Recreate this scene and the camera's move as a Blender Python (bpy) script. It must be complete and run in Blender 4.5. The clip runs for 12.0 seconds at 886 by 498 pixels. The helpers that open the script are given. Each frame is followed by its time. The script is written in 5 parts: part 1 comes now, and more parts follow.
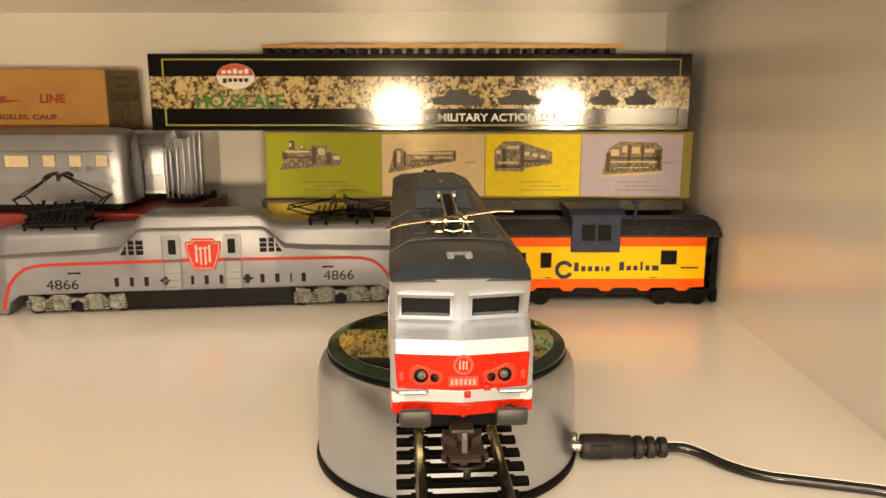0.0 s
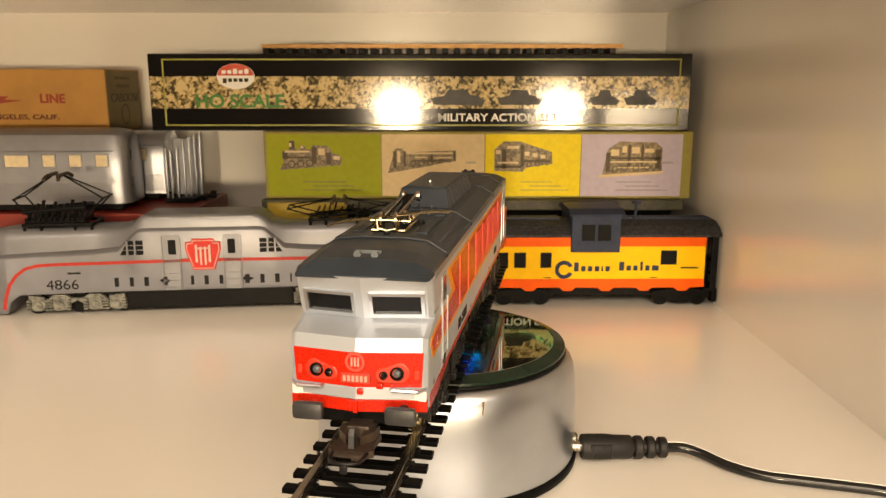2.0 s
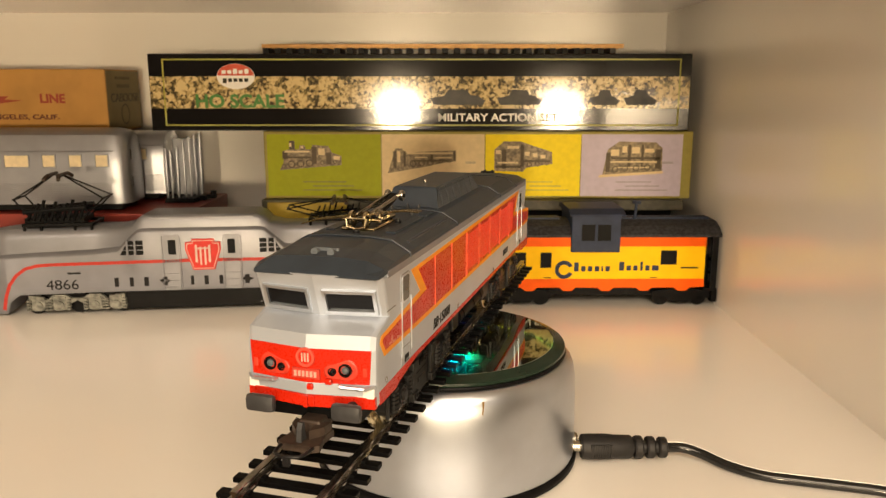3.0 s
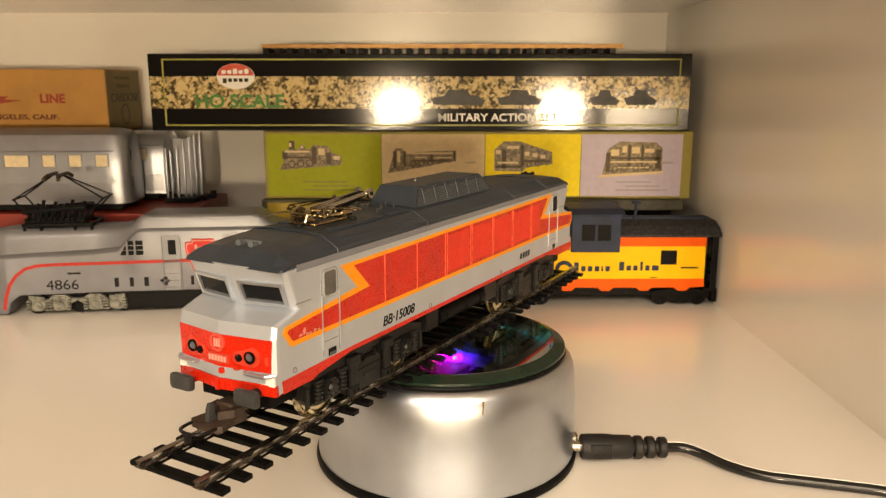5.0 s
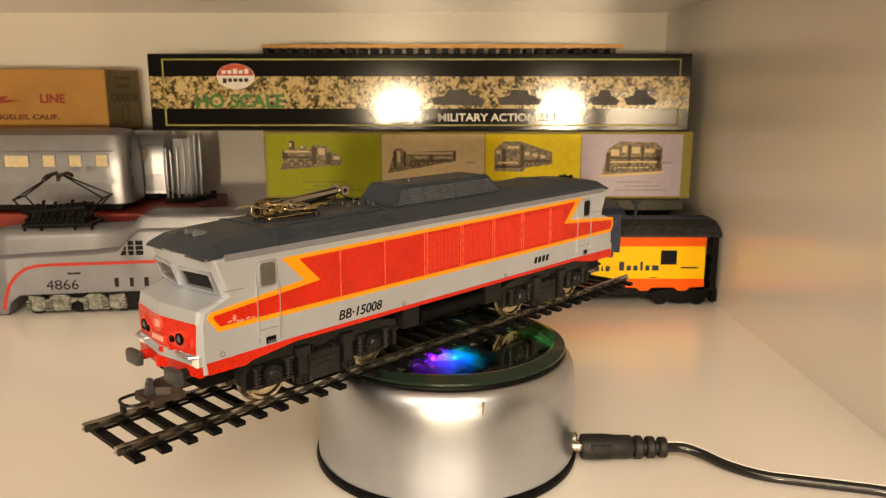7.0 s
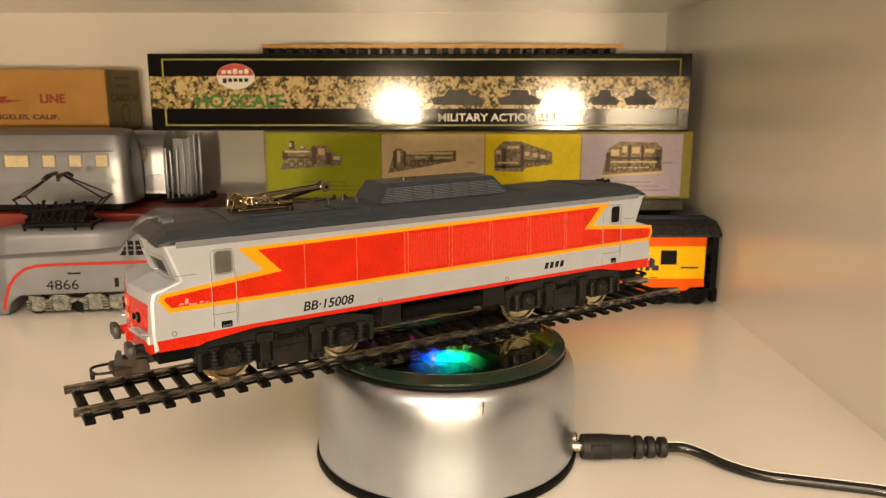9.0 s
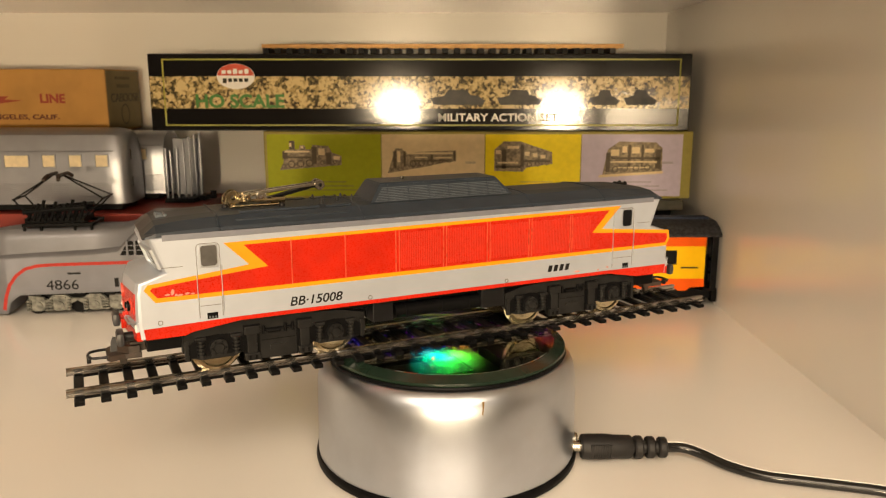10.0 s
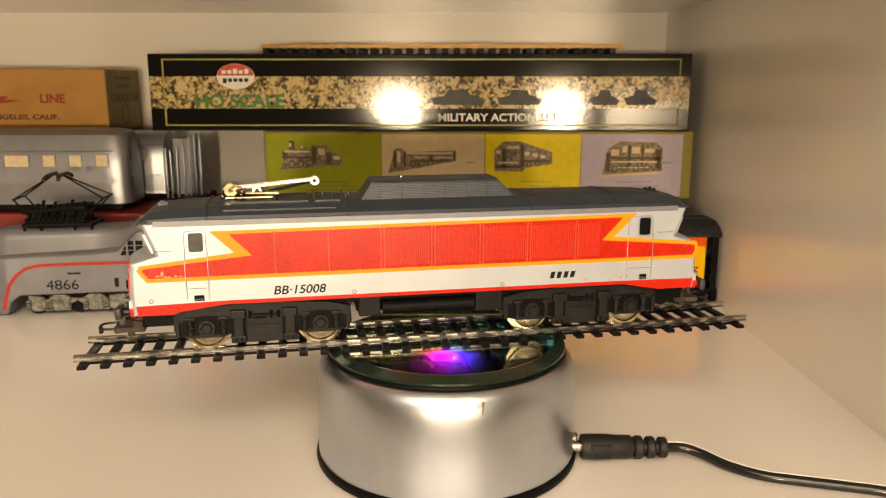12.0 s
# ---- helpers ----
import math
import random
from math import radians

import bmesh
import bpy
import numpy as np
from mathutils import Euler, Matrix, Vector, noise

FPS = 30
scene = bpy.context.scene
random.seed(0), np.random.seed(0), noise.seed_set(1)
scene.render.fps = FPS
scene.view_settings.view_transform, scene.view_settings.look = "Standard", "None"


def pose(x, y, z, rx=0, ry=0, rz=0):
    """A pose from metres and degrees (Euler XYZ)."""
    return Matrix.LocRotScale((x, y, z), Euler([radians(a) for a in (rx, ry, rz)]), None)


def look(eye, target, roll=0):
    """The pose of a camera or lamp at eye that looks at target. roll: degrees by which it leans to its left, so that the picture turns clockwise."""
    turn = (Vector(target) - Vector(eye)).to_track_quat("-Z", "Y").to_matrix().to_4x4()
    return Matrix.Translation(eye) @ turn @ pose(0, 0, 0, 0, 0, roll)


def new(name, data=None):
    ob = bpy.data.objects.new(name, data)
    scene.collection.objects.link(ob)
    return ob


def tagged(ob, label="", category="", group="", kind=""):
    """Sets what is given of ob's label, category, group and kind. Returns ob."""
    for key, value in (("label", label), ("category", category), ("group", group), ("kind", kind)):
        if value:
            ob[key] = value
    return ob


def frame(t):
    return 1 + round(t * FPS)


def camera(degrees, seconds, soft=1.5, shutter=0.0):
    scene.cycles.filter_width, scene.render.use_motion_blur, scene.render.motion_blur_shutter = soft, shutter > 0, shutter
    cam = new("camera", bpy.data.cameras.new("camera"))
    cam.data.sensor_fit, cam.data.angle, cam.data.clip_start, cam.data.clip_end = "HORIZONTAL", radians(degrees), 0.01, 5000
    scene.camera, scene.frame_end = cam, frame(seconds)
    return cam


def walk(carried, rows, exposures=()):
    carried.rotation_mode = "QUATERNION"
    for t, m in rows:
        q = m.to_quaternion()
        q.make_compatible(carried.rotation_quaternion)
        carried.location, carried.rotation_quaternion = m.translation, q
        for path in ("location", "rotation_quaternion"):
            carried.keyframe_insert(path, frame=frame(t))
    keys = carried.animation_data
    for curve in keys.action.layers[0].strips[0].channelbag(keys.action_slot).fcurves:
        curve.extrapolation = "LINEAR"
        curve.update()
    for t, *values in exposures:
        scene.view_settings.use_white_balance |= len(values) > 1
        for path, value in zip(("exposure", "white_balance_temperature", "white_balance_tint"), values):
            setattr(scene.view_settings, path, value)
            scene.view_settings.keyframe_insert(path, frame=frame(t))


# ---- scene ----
# A shelf of model trains. Lengths inside the builders are in millimetres.
MM = 0.001
cam = camera(59.45, 12.0, soft=1.2)
CAM = Matrix(((1, 0, 0, 0), (0, 1, 0, -0.25943), (0, 0, 1, 0.1281), (0, 0, 0, 1))) @ pose(0, 0, 0, 77.99, 0, 0.26)
cam.data.dof.use_dof, cam.data.dof.focus_distance, cam.data.dof.aperture_fstop = True, 0.23, 42.0
walk(cam, [(0.0, CAM), (12.0, CAM)], exposures=[(0.0, 0.15), (2.5, 0.13), (5.5, 0.13), (7.0, 0.05), (9.5, 0.05), (12.0, -0.02)])

# ---- light ----
world = bpy.data.worlds.new("room_air")
scene.world = world
world.use_nodes = True
world.node_tree.nodes["Background"].inputs[0].default_value = (1.0, 0.86, 0.66, 1)
world.node_tree.nodes["Background"].inputs[1].default_value = 0.25


def room_lamp(name, place, watts, radius, colour):
    d = bpy.data.lights.new(name, "POINT")
    d.energy, d.shadow_soft_size, d.color = watts, radius, colour
    ob = new(name, d)
    ob.location = place
    return ob


WARM = (1.0, 0.76, 0.47)
room_lamp("table_lamp_light", (-0.122, -1.30, 0.058), 26, 0.044, WARM)
room_lamp("table_lamp_light", (0.290, -1.30, 0.058), 22, 0.044, WARM)
ceiling_light = bpy.data.lights.new("ceiling_light", "AREA")
ceiling_light.shape, ceiling_light.size, ceiling_light.energy, ceiling_light.color = "DISK", 1.5, 53, (1.0, 0.80, 0.58)
new("ceiling_light", ceiling_light).matrix_basis = look((-0.04, -1.15, 1.06), (0.0, 0.0, 0.0))


# ---- materials ----
def material(name, colour, rough=0.5, metal=0.0, vary=0.12, scale=300.0, bump=0.0, fine=2500.0, coat=0.0, spec=0.5, second=None):
    m = bpy.data.materials.new(name)
    m.use_nodes = True
    nt = m.node_tree
    n, l = nt.nodes, nt.links
    b = n["Principled BSDF"]
    b.inputs["Metallic"].default_value = metal
    b.inputs["Coat Weight"].default_value = coat
    b.inputs["Coat Roughness"].default_value = 0.08
    b.inputs["Specular IOR Level"].default_value = spec
    co = n.new("ShaderNodeTexCoord")
    big = n.new("ShaderNodeTexNoise")
    big.inputs["Scale"].default_value, big.inputs["Detail"].default_value = scale, 4
    l.new(co.outputs["Object"], big.inputs["Vector"])
    ramp = n.new("ShaderNodeValToRGB")
    c2 = second or tuple(c * (1 - vary) for c in colour)
    ramp.color_ramp.elements[0].position, ramp.color_ramp.elements[1].position = 0.35, 0.65
    ramp.color_ramp.elements[0].color = (*c2, 1)
    ramp.color_ramp.elements[1].color = (*(min(1, c * (1 + vary * 0.4)) for c in colour), 1)
    l.new(big.outputs["Fac"], ramp.inputs["Fac"])
    l.new(ramp.outputs["Color"], b.inputs["Base Color"])
    small = n.new("ShaderNodeTexNoise")
    small.inputs["Scale"].default_value, small.inputs["Detail"].default_value = fine, 3
    l.new(co.outputs["Object"], small.inputs["Vector"])
    mr = n.new("ShaderNodeMapRange")
    mr.inputs["To Min"].default_value, mr.inputs["To Max"].default_value = max(0.02, rough * 0.85), min(1, rough * 1.15)
    l.new(small.outputs["Fac"], mr.inputs["Value"])
    l.new(mr.outputs["Result"], b.inputs["Roughness"])
    if bump:
        bp = n.new("ShaderNodeBump")
        bp.inputs["Strength"].default_value, bp.inputs["Distance"].default_value = bump, 0.0002
        l.new(small.outputs["Fac"], bp.inputs["Height"])
        l.new(bp.outputs["Normal"], b.inputs["Normal"])
    return m


def glowing(name, colour, strength):
    m = bpy.data.materials.new(name)
    m.use_nodes = True
    b = m.node_tree.nodes["Principled BSDF"]
    b.inputs["Base Color"].default_value = (*colour, 1)
    b.inputs["Emission Color"].default_value = (*colour, 1)
    b.inputs["Emission Strength"].default_value = strength
    return m


LAMINATE = material("cream_laminate", (0.84, 0.808, 0.755), 0.18, vary=0.03, scale=6, spec=0.9)
WALL_PAINT = material("room_paint", (0.36, 0.31, 0.25), 0.8, vary=0.05, scale=3)
ROOM_FLOOR = material("room_floor_wood", (0.30, 0.19, 0.10), 0.5, vary=0.3, scale=8)
SILVER = material("silver_paint", (0.60, 0.64, 0.70), 0.32, 0.85, vary=0.06, scale=120, bump=0.04, fine=5000)
SILVER_SIDE = material("pale_silver_paint", (0.52, 0.565, 0.64), 0.46, 0.56, vary=0.05, scale=90, bump=0.03, fine=5000)
RED = material("signal_red_paint", (0.52, 0.017, 0.004), 0.28, spec=0.42, vary=0.12, scale=150, bump=0.03)
ORANGE = material("orange_stripe_paint", (0.82, 0.30, 0.004), 0.4, spec=0.3, vary=0.06, scale=150)
ROOF = material("dark_grey_roof_plastic", (0.024, 0.032, 0.044), 0.33, spec=0.38, vary=0.15, scale=150, bump=0.05)
BLACK = material("black_plastic", (0.0040, 0.0040, 0.0043), 0.42, spec=0.10, vary=0.25, scale=200, bump=0.06)
FRAME_GREY = material("worn_dark_grey_plastic", (0.010, 0.010, 0.011), 0.34, spec=0.28, vary=0.35, scale=250, bump=0.08)
INK = material("black_ink", (0.012, 0.011, 0.011), 0.6, spec=0.15)
WHITE = material("white_paint", (0.8, 0.78, 0.74), 0.45, vary=0.05)
GLASS_DARK = material("smoked_window", (0.008, 0.008, 0.009), 0.1, vary=0.1, spec=0.12)
# grey base colour stands for the reflection on the front cab windows
SIDE_GLASS = material("reflection_grey_glass", (0.10, 0.097, 0.092), 0.16, vary=0.2)
CHROME = material("nickel_steel", (0.44, 0.41, 0.35), 0.26, 1.0, vary=0.1, scale=500)
BRASS = material("brass", (0.50, 0.42, 0.27), 0.20, 1.0, vary=0.35, scale=600)
RAIL = material("nickel_silver_rail", (0.50, 0.48, 0.46), 0.24, 1.0, vary=0.45, scale=180, bump=0.04)
RUST = material("brown_weathered_plastic", (0.045, 0.030, 0.022), 0.5, vary=0.4, scale=400, bump=0.1)
DRUM = material("brushed_silver_drum", (0.55, 0.59, 0.66), 0.33, 1.0, vary=0.08, scale=60, bump=0.14, fine=3800)
CORD = material("glossy_black_vinyl", (0.008, 0.008, 0.008), 0.22, vary=0.1)
RUBBER = material("black_rubber", (0.014, 0.013, 0.013), 0.5, spec=0.3, vary=0.2, bump=0.08)


def mirror_glass():
    m = bpy.data.materials.new("smoked_half_mirror_glass")
    m.use_nodes = True
    n, l = m.node_tree.nodes, m.node_tree.links
    n.remove(n["Principled BSDF"])
    g = n.new("ShaderNodeBsdfGlossy")
    g.inputs["Color"].default_value, g.inputs["Roughness"].default_value = (0.66, 0.69, 0.61, 1), 0.02
    t = n.new("ShaderNodeBsdfTransparent")
    t.inputs["Color"].default_value = (0.75, 0.8, 0.75, 1)
    mix = n.new("ShaderNodeMixShader")
    mix.inputs[0].default_value = 0.34
    l.new(g.outputs[0], mix.inputs[1])
    l.new(t.outputs[0], mix.inputs[2])
    l.new(mix.outputs[0], n["Material Output"].inputs[0])
    return m


MIRROR = mirror_glass()


def lamp_colours():
    """Lit wheel standing in for colour-changing lamps: its hue runs once round, its light is uneven from spot to spot.
    """
    m = bpy.data.materials.new("stand_in_wheel_glow")
    m.use_nodes = True
    n, l = m.node_tree.nodes, m.node_tree.links
    b = n["Principled BSDF"]
    b.inputs["Base Color"].default_value = (0.02, 0.02, 0.03, 1)
    b.inputs["Roughness"].default_value = 0.3
    co = n.new("ShaderNodeTexCoord")
    g = n.new("ShaderNodeTexGradient")
    g.gradient_type = "RADIAL"
    l.new(co.outputs["Object"], g.inputs[0])
    r = n.new("ShaderNodeValToRGB")
    e = r.color_ramp.elements
    hues = ((0.0, (1.0, 0.02, 0.03)), (0.12, (0.55, 0.0, 0.75)), (0.24, (0.10, 0.01, 1.0)), (0.36, (0.0, 0.06, 1.0)), (0.48, (0.0, 0.5, 0.6)), (0.60, (0.0, 0.85, 0.16)), (0.75, (0.12, 0.9, 0.03)), (0.88, (1.0, 0.22, 0.0)), (1.0, (1.0, 0.02, 0.03)))
    e[0].color, e[1].color = (*hues[0][1], 1), (*hues[-1][1], 1)
    for at_turn, colour in hues[1:-1]:
        e.new(at_turn).color = (*colour, 1)
    l.new(g.outputs["Fac"], r.inputs["Fac"])
    l.new(r.outputs["Color"], b.inputs["Emission Color"])
    spots = n.new("ShaderNodeTexVoronoi")
    spots.inputs["Scale"].default_value = 230
    l.new(co.outputs["Object"], spots.inputs["Vector"])
    mr = n.new("ShaderNodeMapRange")
    mr.inputs["From Max"].default_value = 0.75
    mr.inputs["To Min"].default_value, mr.inputs["To Max"].default_value = 260.0, 50.0
    l.new(spots.outputs["Distance"], mr.inputs["Value"])
    l.new(mr.outputs["Result"], b.inputs["Emission Strength"])
    return m


def glow_fade_cover():
    """Clear in the middle, black further out: the fade shapes the lamp glow's falloff."""
    m = bpy.data.materials.new("glow_fade_black")
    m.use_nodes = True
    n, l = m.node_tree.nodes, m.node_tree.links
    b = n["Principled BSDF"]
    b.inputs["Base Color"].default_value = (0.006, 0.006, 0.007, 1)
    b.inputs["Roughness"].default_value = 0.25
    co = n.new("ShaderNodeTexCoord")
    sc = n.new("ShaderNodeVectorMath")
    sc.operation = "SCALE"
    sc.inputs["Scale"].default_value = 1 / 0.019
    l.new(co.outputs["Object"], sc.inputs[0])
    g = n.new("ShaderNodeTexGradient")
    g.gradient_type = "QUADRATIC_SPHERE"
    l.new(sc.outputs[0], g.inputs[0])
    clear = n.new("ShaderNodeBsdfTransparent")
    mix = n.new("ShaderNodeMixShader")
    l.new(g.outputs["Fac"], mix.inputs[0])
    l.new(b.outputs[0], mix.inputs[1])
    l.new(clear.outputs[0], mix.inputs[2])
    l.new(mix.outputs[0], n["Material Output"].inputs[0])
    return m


BEVEL_GLASS = material("green_glass_edge", (0.012, 0.024, 0.016), 0.2, vary=0.05, spec=0.3)


# ---- builders ----
def part(name, bm, mat, parent, label="", smooth=False, kind="", m=None):
    """Links a bmesh, drawn in millimetres, as one mesh."""
    bmesh.ops.recalc_face_normals(bm, faces=bm.faces)
    me = bpy.data.meshes.new(name)
    bmesh.ops.scale(bm, vec=(MM, MM, MM), verts=bm.verts)
    bm.to_mesh(me)
    bm.free()
    me.materials.append(mat)
    if smooth:
        for poly in me.polygons:
            poly.use_smooth = True
        me.set_sharp_from_angle(angle=radians(35))
    ob = new(name, me)
    ob.parent = parent
    if m is not None:
        ob.matrix_basis = m
    return tagged(ob, label, kind=kind)


def thing(name, label, category, m=Matrix(), group=""):
    ob = new(name)
    ob.empty_display_size = 0.01
    ob.matrix_basis = m
    return tagged(ob, label, category, group)


def box(bm, x0, x1, y0, y1, z0, z1, bevel=0.0):
    r = bmesh.ops.create_cube(bm, size=1.0)
    for v in r["verts"]:
        v.co = Vector(((x0 + x1) / 2 + v.co.x * (x1 - x0), (y0 + y1) / 2 + v.co.y * (y1 - y0), (z0 + z1) / 2 + v.co.z * (z1 - z0)))
    if bevel:
        es = list({e for v in r["verts"] for e in v.link_edges})
        bmesh.ops.bevel(bm, geom=es, offset=bevel, segments=2, profile=0.6, affect="EDGES")
    return bm


def boxed(*a, bevel=0.0):
    return box(bmesh.new(), *a, bevel=bevel)


def prism(pts, y0, y1, bm=None, axis="y"):
    """A polygon of (a, z) pairs drawn out along y (or along x)."""
    bm = bm or bmesh.new()
    put = (lambda a, z, d: (a, d, z)) if axis == "y" else (lambda a, z, d: (d, a, z))
    if axis == "z":
        put = lambda a, z, d: (a, z, d)
    v0 = [bm.verts.new(put(a, z, y0)) for a, z in pts]
    v1 = [bm.verts.new(put(a, z, y1)) for a, z in pts]
    bm.faces.new(v0)
    bm.faces.new(v1[::-1])
    k = len(pts)
    for i in range(k):
        bm.faces.new((v0[i], v1[i], v1[(i + 1) % k], v0[(i + 1) % k]))
    return bm


def loft(rings, bm=None, cap=True):
    """Quads between closed rings of equally many points."""
    bm = bm or bmesh.new()
    vs = [[bm.verts.new(p) for p in r] for r in rings]
    k = len(vs[0])
    for a, b in zip(vs, vs[1:]):
        for i in range(k):
            bm.faces.new((a[i], b[i], b[(i + 1) % k], a[(i + 1) % k]))
    if cap:
        bm.faces.new(vs[0])
        bm.faces.new(vs[-1][::-1])
    return bm


def rod(bm, p0, p1, r, n=10, r1=None):
    p0, p1 = Vector(p0), Vector(p1)
    q = (p1 - p0).to_track_quat("Z", "Y").to_matrix()
    rings = []
    for p, rr in ((p0, r), (p1, r if r1 is None else r1)):
        rings.append([p + q @ Vector((rr * math.cos(2 * math.pi * i / n), rr * math.sin(2 * math.pi * i / n), 0)) for i in range(n)])
    return loft(rings, bm)


def tube(bm, pts, r, n=8):
    for a, b in zip(pts, pts[1:]):
        rod(bm, a, b, r, n)
    return bm


def smooth_tube(pts, r, n=12, steps=8):
    """A round cord through points, with an even skin."""
    P = [Vector(p) for p in pts]
    P = [2 * P[0] - P[1]] + P + [2 * P[-1] - P[-2]]
    line = []
    for i in range(1, len(P) - 2):
        for k in range(steps):
            t = k / steps
            a, b, c, d = P[i - 1], P[i], P[i + 1], P[i + 2]
            line.append(0.5 * (2 * b + (c - a) * t + (2 * a - 5 * b + 4 * c - d) * t * t + (3 * b - a - 3 * c + d) * t ** 3))
    line.append(P[-2])
    rings = []
    for i, p in enumerate(line):
        d = line[min(i + 1, len(line) - 1)] - line[max(i - 1, 0)]
        side = d.cross(Vector((0, 0, 1))).normalized()
        up = side.cross(d).normalized()
        rings.append([p + r * (math.cos(2 * math.pi * j / n) * side + math.sin(2 * math.pi * j / n) * up) for j in range(n)])
    return loft(rings)


def lathe(profile, n=96, bm=None, centre=(0, 0, 0), axis="z"):
    """A closed (radius, height) outline turned about an axis."""
    bm = bm or bmesh.new()
    rings = []
    for i in range(n):
        c, s = math.cos(2 * math.pi * i / n), math.sin(2 * math.pi * i / n)
        ring = []
        for r, h in profile:
            p = {"z": (r * c, r * s, h), "y": (r * c, h, r * s), "x": (h, r * c, r * s)}[axis]
            ring.append(bm.verts.new(Vector(p) + Vector(centre)))
        rings.append(ring)
    k = len(profile)
    for i in range(n):
        a, b = rings[i], rings[(i + 1) % n]
        for j in range(k):
            bm.faces.new((a[j], a[(j + 1) % k], b[(j + 1) % k], b[j]))
    return bm


def lettering(name, words, size, mat, parent, m, label="", depth=0.12, shear=0.0, wide=1.0, align="LEFT", bold=0.0):
    """Words in the built-in font as a thin mesh; m gives place in metres; size is the capital height in mm."""
    cu = bpy.data.curves.new(name, "FONT")
    cu.body, cu.size, cu.extrude, cu.shear, cu.align_x = words, size * MM / 0.69, depth * MM / 2, shear, align
    cu.offset = bold * MM
    tmp = bpy.data.objects.new(name, cu)
    me = bpy.data.meshes.new_from_object(tmp)
    bpy.data.objects.remove(tmp)
    me.name = name
    me.materials.clear()
    me.materials.append(mat)
    if wide != 1.0:
        me.transform(Matrix.Diagonal((wide, 1, 1, 1)))
    ob = new(name, me)
    ob.parent, ob.matrix_basis = parent, m
    return tagged(ob, label)


UPRIGHT = pose(0, 0, 0, 90, 0, 0)  # letters facing -y


def at(x, y, z):
    return Matrix.Translation((x * MM, y * MM, z * MM))


# ---- shelf and room ----
def structure(name, bm, mat, label, category, m=Matrix()):
    ob = part(name, bm, mat, None, label, m=m)
    return tagged(ob, category=category, kind="structure")


structure("shelf_floor", boxed(-700, 400, -92, 345, -18, 0, bevel=1), LAMINATE, "cream glossy laminate shelf board under the trains", "shelf")
structure("wall_back", boxed(-700, 400, 320, 338, -6, 184), LAMINATE, "cream laminate back panel of the shelf", "wall")
structure("wall_right", boxed(0, 18, -92, 345, -6, 184), LAMINATE, "cream laminate side panel of the shelf", "wall", at(161.5, 0, 0) @ pose(0, 0, 0, 0, 0, 0.57))
# unseen panel, added near enough to shade the shelf's left end
structure("unseen_wall_left", boxed(-448, -430, -90, 319, 0.4, 177.6), LAMINATE, "cream laminate side panel of the shelf", "wall")
structure("ceiling", boxed(-700, 400, -60, 345, 178, 196, bevel=1), LAMINATE, "underside of the cream shelf board above", "shelf")
structure("room_floor", boxed(-2500, 2500, -3200, 366, -1320, -1300), ROOM_FLOOR, "brown wooden floor of the room", "floor")
structure("room_ceiling", boxed(-2500, 2500, -3200, 366, 1100, 1120), WALL_PAINT, "plain cream room ceiling", "ceiling")
structure("room_wall_front", boxed(-2500, 2500, -3220, -3200, -1300, 1100), WALL_PAINT, "plain cream room wall facing the shelf", "wall")
structure("room_wall_back", boxed(-2500, 2500, 345.5, 365, -1300, 1100), WALL_PAINT, "plain cream room wall behind the shelf", "wall")
structure("room_wall_left", boxed(-2520, -2500, -3200, 366, -1300, 1100), WALL_PAINT, "plain cream room side wall", "wall")
structure("room_wall_right", boxed(2500, 2520, -3200, 366, -1300, 1100), WALL_PAINT, "plain cream room side wall", "wall")


# ---- turntable ----
RAIL_Z = 45.0  # railhead above the shelf


